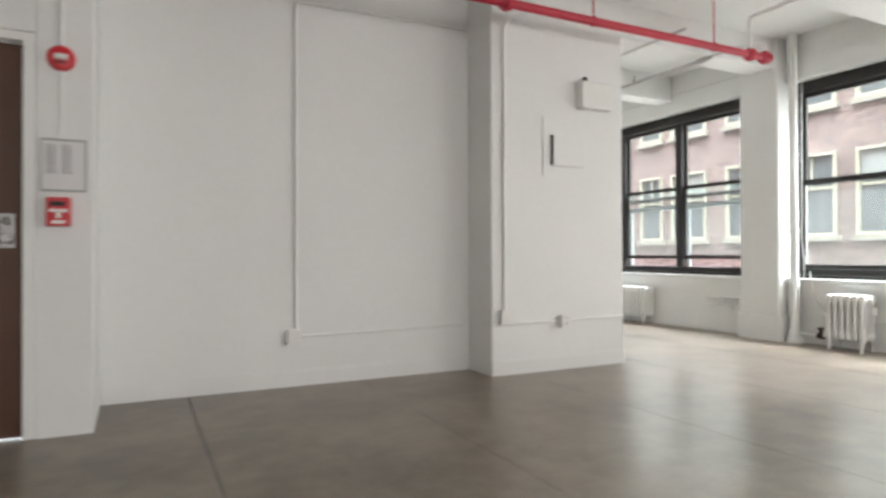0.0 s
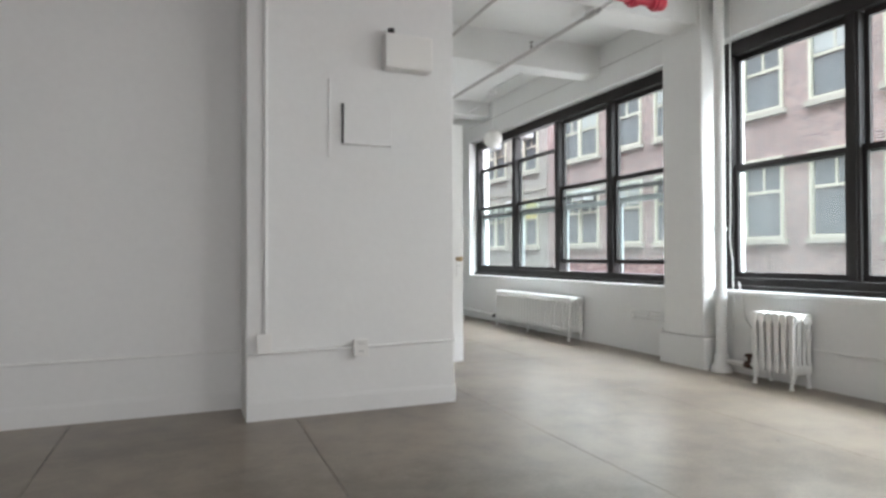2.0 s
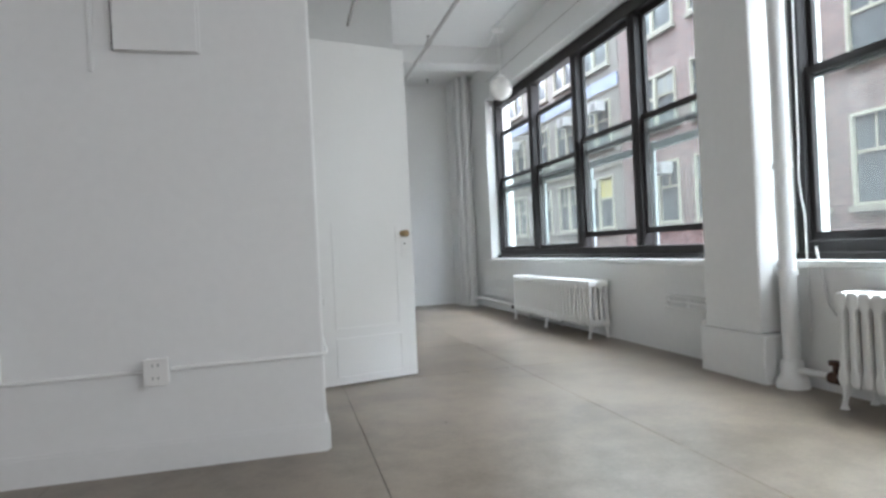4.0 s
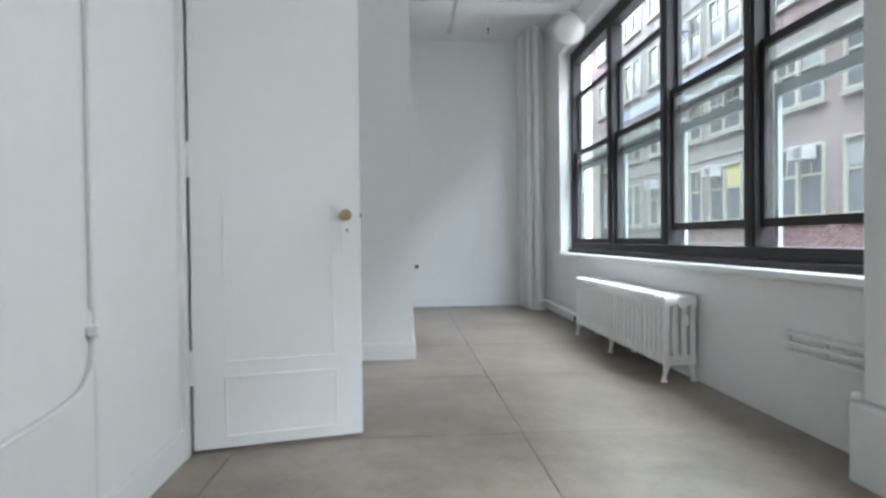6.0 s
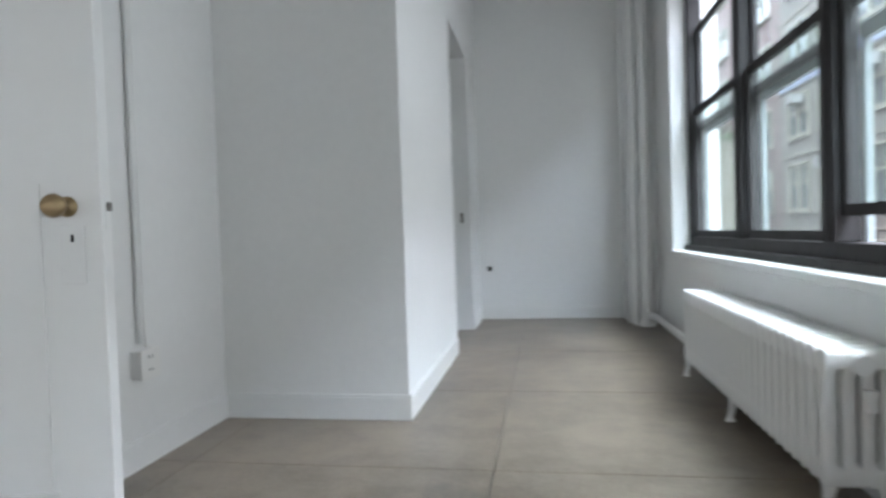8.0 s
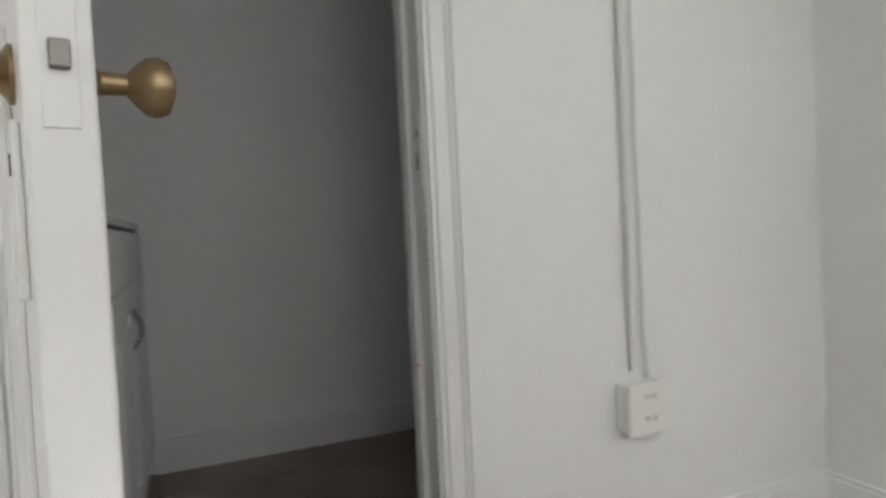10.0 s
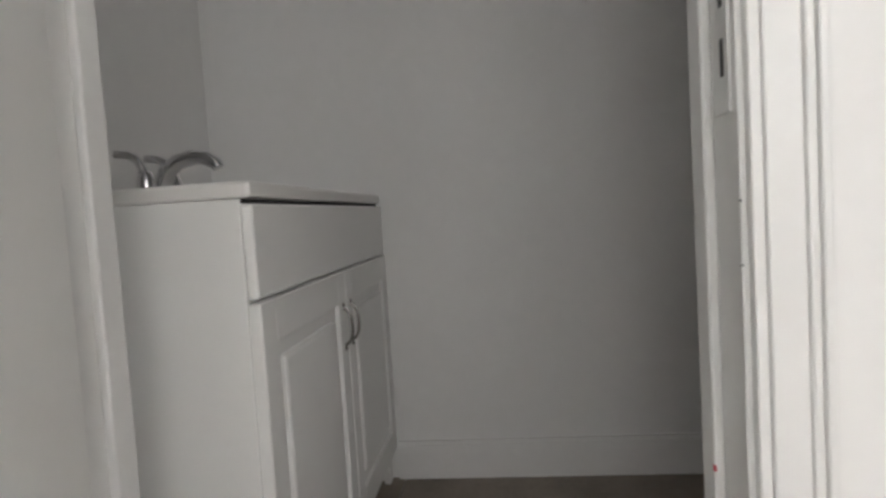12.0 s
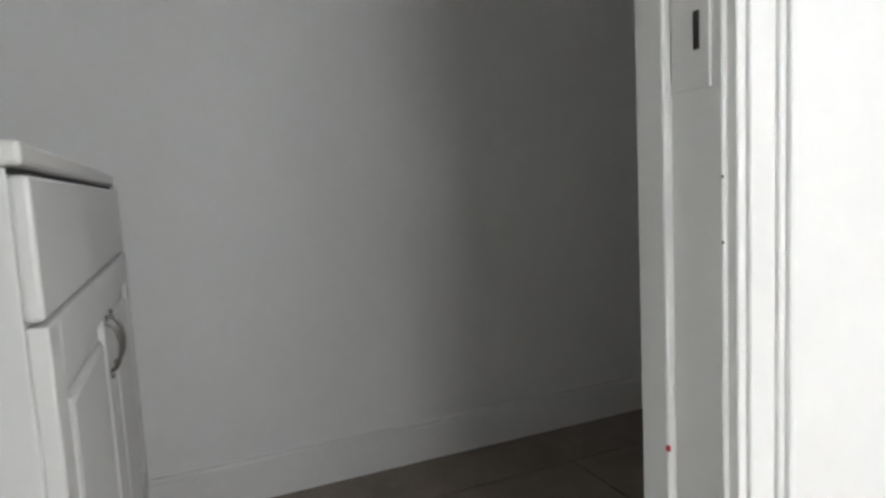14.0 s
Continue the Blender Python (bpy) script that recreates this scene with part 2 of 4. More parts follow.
structure("wall_left", WHITE, (-4.35, -4.2, -4.2, 5.7, -0.05, H), label="plain white wall", category="wall")
# unseen wall behind the camera; its opening is added to admit light
structure("wall_rear", WHITE, (-4.35, 6.6, -4.35, -4.2, -0.05, 0.65), (-4.35, 6.6, -4.35, -4.2, 2.8, H), (-4.35, -1.0, -4.35, -4.2, 0.65, 2.8), (4.0, 6.6, -4.35, -4.2, 0.65, 2.8), label="plain white wall with one wide window opening", category="wall")
structure("wall_bath_far", WHITE, (2.30, 2.42, 6.3, 8.75, -0.05, H), label="white bathroom wall beside the vanity", category="wall")
structure("wall_bath_side", WHITE, (2.30, 3.60, 6.30, 6.50, -0.05, H), label="white bathroom wall behind the tap", category="wall")
structure("wall_side_room", WHITE, (3.2, 4.48, 10.0, 10.1, -0.05, H), (3.1, 3.2, 10.0, 12.2, -0.05, H), (3.2, 4.48, 12.05, 12.2, -0.05, H), label="white walls of the side room", category="wall")
structure("wall_side_return", WHITE, (4.38, 4.485, 11.4, 12.055, -0.05, H), label="white thickened wall end behind the side-room doorway", category="wall")
structure("ceiling", CEIL, (-4.35, 6.6, -4.35, 12.2, H, H + 0.2), (2.42, 3.60, 6.5, 8.75, 2.6, 2.68), label="white painted concrete slab ceiling", category="ceiling")
for i, (y, w, low) in enumerate(((1.5, 0.15, 2.95), (4.6, 0.15, 2.95), (6.16, 0.15, 2.95), (7.68, 0.12, 2.95), (10.4, 0.14, 3.07))):
    x0 = -4.2 if y < 5.2 else 3.72 if y < 8.7 else 4.64
    structure("ceiling_beam_%d" % (i + 1), CEIL, (x0, XW - 0.002, y - w, y + w, low, H + 0.01), label="white painted ceiling beam", category="beam", bevel=0.012)


def baseboard(name, *runs):
    bm = bmesh.new()
    for x0, x1, y0, y1 in runs:
        box(bm, x0, x1, y0, y1, 0, 0.105)
        t = 0.004
        xa, xb, ya, yb = (x0, x1, y0, y1)
        if abs(x1 - x0) < abs(y1 - y0):
            xa, xb = (x0, x1 - t)
        else:
            ya, yb = (y0 + t, y1)
        box(bm, xa, xb, ya, yb, 0.105, 0.118)
    return tagged(part(name, bm, TRIM), "white painted wooden baseboard along the wall", "baseboard", kind="structure")


baseboard("baseboard_1", (XB, XB + 0.014, 5.765, D0 - 0.077), (XB, XB + 0.014, D1 + 0.077, 8.735))
baseboard("baseboard_2", (XB, 4.634, 8.736, 8.75), (4.62, 4.634, 8.75, 10.33))
baseboard("baseboard_3", (4.62, 4.634, 11.41, 12.036), (4.62, 6.0, 12.036, 12.05))
baseboard("baseboard_4", (2.42, 2.434, 7.04, 8.74))
baseboard("baseboard_5", (2.375, 3.70, 5.742, 5.75), (-0.28, 2.37, 6.102, 6.11))

# ---- windows ----
def window(name, y0, y1, mulls, raised, lowered, storm=False):
    w = tagged(new(name), "wide black-framed double-hung window in four bays", "window", kind="structure")
    boxes("window_frame", BLACK, w, (XG - 0.05, XG + 0.055, y0, y0 + 0.07, SILL, HEAD), (XG - 0.05, XG + 0.055, y1 - 0.07, y1, SILL, HEAD), (XG - 0.05, XG + 0.055, y0 + 0.07, y1 - 0.07, HEAD - 0.12, HEAD), (XG - 0.05, XG + 0.055, y0 + 0.07, y1 - 0.07, SILL, SILL + 0.115), (XG - 0.085, XG - 0.05, y0, y1, SILL, SILL + 0.05), bevel=0.006)
    for m in mulls:
        boxes("mullion", BLACK, w, (XG - 0.05, XG + 0.055, m - 0.05, m + 0.05, SILL + 0.115, HEAD - 0.13), (XG - 0.062, XG - 0.05, m - 0.03, m + 0.03, SILL + 0.115, HEAD - 0.13), bevel=0.004)
    boxes("window_sill", TRIM, w, (XW - 0.03, XG - 0.085, y0, y1, SILL - 0.025, SILL + 0.012), bevel=0.006, label="white painted sill")
    ends = [y0 + 0.07] + [c for m in mulls for c in (m - 0.05, m + 0.05)] + [y1 - 0.07]
    for k in range(0, len(ends), 2):
        a, b = ends[k], ends[k + 1]
        i = k // 2
        lo, hi = SILL + 0.115, HEAD - 0.12
        lift, drop, mid = raised.get(i, 0.0), lowered.get(i, 0.0), 1.70
        for nm, s0, s1, x in (("lower_sash", lo + lift, mid + 0.04 + lift, XG), ("upper_sash", mid - 0.02 - drop * 0.3, hi - drop, XG + 0.033)):
            s = boxes(nm, BLACK, w, (x - 0.015, x + 0.015, a, a + 0.03, s0, s1), (x - 0.015, x + 0.015, b - 0.03, b, s0, s1), (x - 0.015, x + 0.015, a + 0.03, b - 0.03, s1 - 0.045, s1), (x - 0.015, x + 0.015, a + 0.03, b - 0.03, s0, s0 + 0.045))
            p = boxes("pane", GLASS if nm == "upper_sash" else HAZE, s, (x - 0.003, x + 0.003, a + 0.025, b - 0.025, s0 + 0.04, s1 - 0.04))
            p.visible_shadow = False
        # grey aluminium storm sash outside the lower half
        if not storm:
            continue
        x = XG + 0.07
        st = boxes("storm_sash", ALU, w, (x - 0.012, x + 0.012, a, a + 0.03, lo, 1.62), (x - 0.012, x + 0.012, b - 0.03, b, lo, 1.62), (x - 0.012, x + 0.012, a + 0.03, b - 0.03, 1.55, 1.61), label="grey aluminium storm sash")
    return w


# window never in view, added so light enters from behind the camera
w4 = tagged(new("window_4"), "unseen wide black-framed window added at the back for light", "window", kind="structure")
boxes("window_frame", BLACK, w4, (-1.0, 4.0, -4.34, -4.28, 0.65, 0.75), (-1.0, 4.0, -4.34, -4.28, 2.7, 2.8), (-1.0, -0.93, -4.34, -4.28, 0.75, 2.7), (3.93, 4.0, -4.34, -4.28, 0.75, 2.7))
for x in (0.25, 1.5, 2.75):
    boxes("mullion", BLACK, w4, (x - 0.05, x + 0.05, -4.34, -4.28, 0.75, 2.7))
boxes("pane", GLASS, w4, (-0.93, 3.93, -4.313, -4.307, 0.75, 2.7)).visible_shadow = False
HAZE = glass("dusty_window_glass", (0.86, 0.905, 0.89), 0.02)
ALU = material("weathered_aluminium", (0.30, 0.335, 0.34), 0.6, 0.0, spots=0.05)
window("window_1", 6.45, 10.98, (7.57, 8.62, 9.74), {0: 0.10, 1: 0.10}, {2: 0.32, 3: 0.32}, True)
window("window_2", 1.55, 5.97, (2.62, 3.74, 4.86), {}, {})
# window_3 stays out of view; added to bring in more light
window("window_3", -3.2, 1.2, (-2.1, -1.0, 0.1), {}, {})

# ---- bathroom doorway: lining, stops, moulded casing, strike plate ----
def casing():
    d = tagged(new("door_frame"), "white painted door lining with stepped moulded casing", "door frame", kind="structure")
    boxes("jamb", TRIM, d, (3.597, XB + 0.002, D0 - 0.022, D0, 0, DH), bevel=0.002)
    boxes("jamb", TRIM, d, (3.597, XB + 0.002, D1, D1 + 0.022, 0, DH), bevel=0.002)
    boxes("head_lining", TRIM, d, (3.597, XB + 0.002, D0 - 0.022, D1 + 0.022, DH, DH + 0.022), bevel=0.002)
    boxes("stop", TRIM, d, (3.602, 3.642, D1 - 0.012, D1, 0, DH), bevel=0.003)
    boxes("stop", TRIM, d, (3.602, 3.642, D0, D0 + 0.012, 0, DH), bevel=0.003)
    for s, y in ((1, D1 + 0.006), (-1, D0 - 0.006)):
        bs = []
        for o0, o1, t in ((0.0, 0.012, 0.013), (0.012, 0.046, 0.016), (0.046, 0.056, 0.019), (0.056, 0.066, 0.023), (0.066, 0.07, 0.019)):
            ya, yb = y + s * o0, y + s * o1
            bs.append((XB - 0.002, XB + t, min(ya, yb), max(ya, yb), 0, DH + 0.09))
        boxes("casing", TRIM, d, *bs, bevel=0.0025)
    boxes("head_casing", TRIM, d, (XB - 0.002, XB + 0.016, D0 - 0.006, D1 + 0.006, DH + 0.006, DH + 0.07), (XB - 0.002, XB + 0.023, D0 - 0.006, D1 + 0.006, DH + 0.07, DH + 0.09), bevel=0.0025)
    p = boxes("strike_plate", TRIM, d, (3.646, 3.690, D1 - 0.0025, D1 + 0.001, 0.905, 1.055), label="painted-over metal strike plate")
    boxes("slot", DARK, p, (3.672, 3.679, D1 - 0.0035, D1, 0.94, 0.975))
    boxes("slot", DARK, p, (3.672, 3.679, D1 - 0.0035, D1, 1.005, 1.02))
    bm = bmesh.new()
    for z in (0.82, 0.76, 0.44):
        box(bm, 3.7008, 3.7026, D1 - 0.0004, D1 + 0.001, z, z + 0.002 + 0.003 * (z * 37 % 1))
    part("paint_chip", bm, DARK, d, "chipped paint")
    boxes("paint_fleck", RED, d, (3.639, 3.643, D1 - 0.0126, D1 - 0.010, 0.54, 0.546))


casing()


def knob(parent, x, z, s, t):
    bm = bmesh.new()
    m = Matrix.Translation((x, s * t / 2, z)) @ Matrix.Rotation(radians(-90 * s), 4, "X")
    lathe(bm, [(0.021, 0.0), (0.021, 0.003), (0.016, 0.006), (0.009, 0.012), (0.008, 0.030), (0.015, 0.036), (0.022, 0.044), (0.024, 0.052), (0.021, 0.060), (0.011, 0.064)], m)
    part("knob", bm, BRASS, parent, "worn brass knob", smooth=True)


def door_leaf():
    d = tagged(thing("door_1", "white painted wooden door standing open with a brass knob", "door", (XB + 0.018, D0 + 0.012, 0.012), turn=14.5), kind="structure")
    w, t, h = 0.674, 0.042, 2.15
    boxes("leaf", GLOSS, d, (0, w, -t / 2, t / 2, 0, h), bevel=0.003)
    for s in (-1, 1):
        y = s * t / 2
        lo, hi = min(y, y + s * 0.0055), max(y, y + s * 0.0055)
        def strip(x0, x1, z0, z1):
            return (x0, x1, lo, hi, z0, z1)
        if s < 0:
            boxes("panel_moulding", GLOSS, d, strip(0.12, 0.128, 0.05, 0.285), strip(0.12, 0.568, 0.042, 0.05), strip(0.12, 0.568, 0.28, 0.288), strip(0.56, 0.568, 0.05, 0.28), strip(0.552, 0.556, 0.35, 0.98), strip(0.12, 0.128, 0.35, 1.02), strip(0.12, 0.568, 0.342, 0.35), bevel=0.0015)
        knob(d, w - 0.068, 0.932, s, t)
        e = boxes("escutcheon", GLOSS, d, (w - 0.082, w - 0.034, lo, hi, 0.775, 0.895), bevel=0.002, label="painted-over lock plate")
        boxes("keyhole", DARK, e, (w - 0.061, w - 0.055, lo - 0.001, hi + 0.001, 0.86, 0.875))
    boxes("latch_plate", GLOSS, d, (w - 0.001, w + 0.002, -0.011, 0.011, 0.885, 0.975), bevel=0.0008)
    boxes("latch_bolt", STEEL, d, (w, w + 0.009, -0.006, 0.006, 0.922, 0.94), bevel=0.001)
    for z in (0.26, 1.08, 1.85):
        bm = bmesh.new()
        tube(bm, (-0.006, -0.02, z), (-0.006, -0.02, z + 0.14), 0.008)
        box(bm, -0.006, 0.012, -0.0225, -0.019, z, z + 0.14)
        part("hinge", bm, GLOSS, d, "painted-over hinge", smooth=True)


door_leaf()

# doorway of the side room
d2 = tagged(new("door_frame"), "white painted lining of the side-room doorway", "door frame", kind="structure")
boxes("jamb", TRIM, d2, (4.375, 4.626, 11.385, 11.405, 0, 2.42), bevel=0.002)
boxes("jamb", TRIM, d2, (4.47, 4.626, 10.325, 10.345, 0, 2.42), bevel=0.002)
boxes("head_lining", TRIM, d2, (4.47, 4.626, 10.345, 11.385, 2.40, 2.42), bevel=0.002)
boxes("strike_plate", STEEL, d2, (4.53, 4.56, 11.382, 11.386, 0.95, 1.04))

# brown entry door
d3 = tagged(thing("door_2", "dark brown wooden entry door with steel lock", "door", (-1.52, 5.50, 0.005)), kind="structure")
boxes("leaf", BROWN, d3, (0.055, 0.905, 0, 0.045, 0, 2.04), bevel=0.003)
boxes("frame", GLOSS, d3, (0, 0.05, -0.07, 0.10, 0, 2.09), (0.91, 0.96, -0.07, 0.10, 0, 2.09), (0.05, 0.91, -0.07, 0.10, 2.045, 2.09), bevel=0.004, label="white painted steel frame")
lk = boxes("lock", CHROME, d3, (0.80, 0.87, -0.008, 0, 0.98, 1.16), bevel=0.003)
bm = bmesh.new()
lathe(bm, [(0.02, 0), (0.02, 0.01), (0.011, 0.015), (0.011, 0.045), (0.026, 0.055), (0.028, 0.07), (0.02, 0.08)], Matrix.Translation((0.835, -0.008, 1.03)) @ Matrix.Rotation(radians(90), 4, "X"))
part("knob", bm, CHROME, lk, smooth=True)
bm = bmesh.new()
lathe(bm, [(0.022, 0), (0.022, 0.012), (0.015, 0.016)], Matrix.Translation((0.835, -0.008, 1.12)) @ Matrix.Rotation(radians(90), 4, "X"))
part("cylinder", bm, STEEL, lk, smooth=True)

# ---- fire alarm and notice beside the entry ----
fs = thing("fire_strobe", "red wall-mounted fire alarm strobe with white lens", "fire alarm", (-0.44, 5.44, 1.98))
REDP = material("red_plastic", (0.62, 0.03, 0.04), 0.35, spots=0.03)
bm = bmesh.new()
lathe(bm, [(0.066, 0.0), (0.066, 0.02), (0.058, 0.034), (0.040, 0.040)], Matrix.Rotation(radians(90), 4, "X"), seg=28)
part("housing", bm, REDP, fs, smooth=True)
boxes("lens", PLASTIC, fs, (-0.03, 0.03, -0.055, -0.036, -0.014, 0.016), bevel=0.006, label="clear white lens")
boxes("sounder_slot", DARK, fs, (-0.022, 0.022, -0.0425, -0.036, -0.032, -0.022), bevel=0.001)
boxes("conduit", GLOSS, fs, (-0.008, 0.008, -0.018, 0.0, 0.065, H - 1.98), bevel=0.003)
boxes("conduit", GLOSS, fs, (-0.008, 0.008, -0.012, 0.0, -0.40, -0.065), bevel=0.003)
ps = thing("pull_station", "red fire alarm pull station with white handle", "fire alarm", (-0.45, 5.44, 1.175))
boxes("housing", REDP, ps, (-0.055, 0.055, -0.045, 0.0, -0.075, 0.075), bevel=0.008)
boxes("handle", PLASTIC, ps, (-0.042, 0.042, -0.058, -0.046, -0.004, 0.012), (-0.010, 0.010, -0.056, -0.046, -0.034, -0.006), bevel=0.003, label="white pull handle")
boxes("window", DARK, ps, (-0.04, 0.03, -0.0475, -0.044, 0.028, 0.052), bevel=0.001)
boxes("label_plate", PLASTIC, ps, (-0.03, 0.03, -0.047, -0.044, -0.062, -0.046))
no = thing("notice", "printed paper notices in a thin grey frame", "notice", (-0.43, 5.44, 1.42))
STEELP = material("grey_frame_paint", (0.45, 0.47, 0.44), 0.5)
boxes("frame", STEELP, no, (-0.105, 0.105, -0.012, 0, 0.128, 0.138), (-0.105, 0.105, -0.012, 0, -0.138, -0.128), (-0.105, -0.097, -0.012, 0, -0.128, 0.128), (0.097, 0.105, -0.012, 0, -0.128, 0.128), bevel=0.001)
boxes("sheet", PAPER, no, (-0.097, 0.097, -0.006, -0.0, -0.128, 0.128))
bm = bmesh.new()
for c in (-0.082, -0.012):
    for k in range(12):
        z = 0.10 - k * 0.013
        box(bm, c, c + 0.045 + 0.01 * ((k * 7) % 3) / 3, -0.0068, -0.0055, z, z + 0.005)
part("text_lines", bm, INK, no)

# ---- surface conduits and boxes ----
def conduit(label, pts, r=0.011, mat=GLOSS, name="conduit"):
    bm = bmesh.new()
    path_tube(bm, [Vector(p) for p in pts], r, seg=10)
    return tagged(part(name, bm, mat, None, smooth=True), label, "conduit")


def outlet(at, turn, label, w=0.075, h=0.115, depth=0.045, sockets=True):
    o = thing("outlet_box", label, "outlet", at, turn=turn)
    boxes("box", GLOSS, o, (-w / 2, w / 2, -depth, 0, -h / 2, h / 2), bevel=0.006)
    boxes("cover_plate", PLASTIC, o, (-w / 2 - 0.003, w / 2 + 0.003, -depth - 0.005, -depth, -h / 2 - 0.003, h / 2 + 0.003), bevel=0.002)
    if sockets:
        for z in (-0.028, 0.022):
            for x in (-0.012, 0.008):
                boxes("slot", DARK, o, (x, x + 0.003, -depth - 0.006, -depth - 0.004, z, z + 0.012))
    return o


YA, YP = 6.11 - 0.013, 5.75 - 0.013
conduit("white painted metal conduit rising up the broad wall", [(0.94, YA, 0.42), (0.94, YA, 2.78), (2.36, YA, 2.80)])
conduit("thin white conduit running low along the broad wall", [(0.98, YA, 0.36), (2.35, YA, 0.37)], 0.008)
outlet((0.92, 6.11, 0.36), 0, "white painted socket box on the broad wall", 0.09, 0.10, sockets=False)
conduit("white conduit up the face of the projection", [(2.48, YP, 0.50), (2.48, YP, 2.72), (2.53, YP - 0.03, 2.80), (2.75, YP - 0.06, 2.92), (2.75, YP - 0.06, H)], 0.013)
outlet((2.47, 5.75, 0.455), 0, "white painted box at the foot of the conduit", 0.075, 0.11, sockets=False)
outlet((3.05, 5.75, 0.40), 0, "white painted socket box on the projection", 0.085, 0.10)
conduit("thin white conduit running low along the projection", [(2.38, YP + 0.004, 0.395), (3.0, YP + 0.004, 0.40)], 0.008)
conduit("thin white conduit running low to the corner", [(3.10, YP + 0.004, 0.402), (3.705, YP + 0.004, 0.41), (3.712, 5.80, 0.415)], 0.008)
XC = XB + 0.011
conduit("white cable sagging from the corner up to a box", [(XC, 5.80, 0.415), (XC, 6.02, 0.43), (XC, 6.12, 0.45), (XC, 6.18, 0.50), (XC, 6.19, 0.585)], 0.007)
outlet((XB, 6.19, 0.60), 90, "small white junction box where cable meets conduit", 0.04, 0.03, 0.03, sockets=False)
conduit("thin white conduit rising beside the bathroom door", [(XC, 6.19, 0.66), (XC, 6.19, H)], 0.008)
conduit("white conduit rising from a socket in the alcove", [(XC + 0.004, 8.105, 0.48), (XC + 0.004, 8.105, H)], 0.011)
conduit("thin grey cable rising beside a conduit in the alcove", [(XC, 8.145, 0.46), (XC, 8.135, 0.60), (XC, 8.132, H)], 0.007)
outlet((XB, 8.115, 0.40), 90, "white double socket box low in the alcove", 0.11, 0.11, 0.045)
fo = thing("wall_jack", "small dark wall jack on a short white tube", "outlet", (4.72, 12.05, 0.50))
boxes("jack", DARK, fo, (-0.022, 0.022, -0.03, 0, -0.022, 0.022), bevel=0.003)
bm = bmesh.new()
tube(bm, (-0.10, -0.008, -0.012), (-0.02, -0.008, 0.0), 0.006)
part("tube", bm, GLOSS, fo)

# ---- projection: emergency light, access panel ----
el = thing("emergency_light", "white emergency light box high on the projection", "light", (3.345, 5.75, 2.265))
boxes("housing", PLASTIC, el, (-0.15, 0.17, -0.10, 0, -0.11, 0.11), bevel=0.012)
bm = bmesh.new()
tube(bm, (-0.10, -0.06, 0.11), (-0.10, -0.06, 0.145), 0.022)
part("lamp_head", bm, DARK, el, "small dark lamp head", smooth=True)
ap = thing("access_panel", "white painted access panel slightly ajar", "access panel", (2.945, 5.75, 1.665))
boxes("frame", WHITE, ap, (0, 0.32, -0.006, 0, 0, 0.26), bevel=0.002)
# dark strip painted in for the shade behind the ajar panel edge
boxes("gap_shade", DARK, ap, (-0.006, 0.004, -0.014, -0.001, 0.008, 0.255))
dr = boxes("panel_door", WHITE, ap, (0.002, 0.31, -0.03, -0.022, 0.002, 0.257), bevel=0.002)
boxes("moulding", WHITE, ap, (-0.09, -0.075, -0.008, 0, -0.08, 0.40), bevel=0.002)

# ---- risers and pipes at the column and in the far corner ----
rs = thing("riser_pipe", "white painted steam riser with a floor flange", "pipe", (6.16, 5.83, 0))
bm = bmesh.new()
tube(bm, (0, 0, 0), (0, 0, H), 0.042, seg=24)
part("pipe", bm, GLOSS, rs, smooth=True)
bm = bmesh.new()
lathe(bm, [(0.085, 0.0), (0.085, 0.03), (0.075, 0.05), (0.058, 0.07), (0.056, 0.14), (0.048, 0.15)], Matrix.Identity(4))
part("flange", bm, GLOSS, rs, "painted iron floor fitting", smooth=True)
RUST = material("rusty_iron", (0.12, 0.06, 0.04), 0.8, spots=0.15, scale=30)
for z in (0.60, 1.17):
    bm = bmesh.new()
    tube(bm, (0.0, 0, z), (0, 0, z + 0.03), 0.052, seg=20)
    box(bm, 0.0, 0.06, 0.03, 0.07, z + 0.006, z + 0.022)
    part("bracket", bm, GLOSS, rs, "pipe bracket with worn paint")
conduit("thin white conduit beside the steam riser", [(6.235, 5.775, 0.30), (6.235, 5.775, 0.92), (6.22, 5.78, 1.02), (6.21, 5.78, 1.12), (6.22, 5.78, 1.3), (6.235, 5.78, H)], 0.005)
conduit("white cable dropping along the wall to the radiator", [(6.23, 5.71, 0.75), (6.235, 5.66, 0.45), (6.235, 5.55, 0.33), (6.24, 5.2, 0.28), (6.24, 3.2, 0.27)], 0.007)
conduit("white supply pipe from riser to the short radiator", [(6.16, 5.80, 0.10), (6.16, 5.60, 0.10), (6.13, 5.44, 0.12)], 0.018)
va = thing("radiator_valve", "rusty iron radiator valve by the floor", "valve", (6.15, 5.55, 0.10))
bm = bmesh.new()
tube(bm, (0, -0.03, 0), (0, 0.03, 0), 0.028)
tube(bm, (0, 0, 0), (0, 0, 0.07), 0.014)
tube(bm, (0, 0, 0.065), (0, 0, 0.085), 0.03)
part("body", bm, RUST, va, smooth=True)
rs2 = thing("riser_pipe", "white painted riser in the far corner", "pipe", (6.13, 11.52, 0))
bm = bmesh.new()
tube(bm, (0, 0, 0), (0, 0, H), 0.04, seg=20)
tube(bm, (-0.085, 0.05, 0), (-0.085, 0.05, H), 0.028, seg=16)
part("pipe", bm, GLOSS, rs2, smooth=True)
bm = bmesh.new()
lathe(bm, [(0.07, 0.0), (0.07, 0.03), (0.05, 0.06), (0.04, 0.1)], Matrix.Identity(4))
part("flange", bm, GLOSS, rs2, smooth=True)
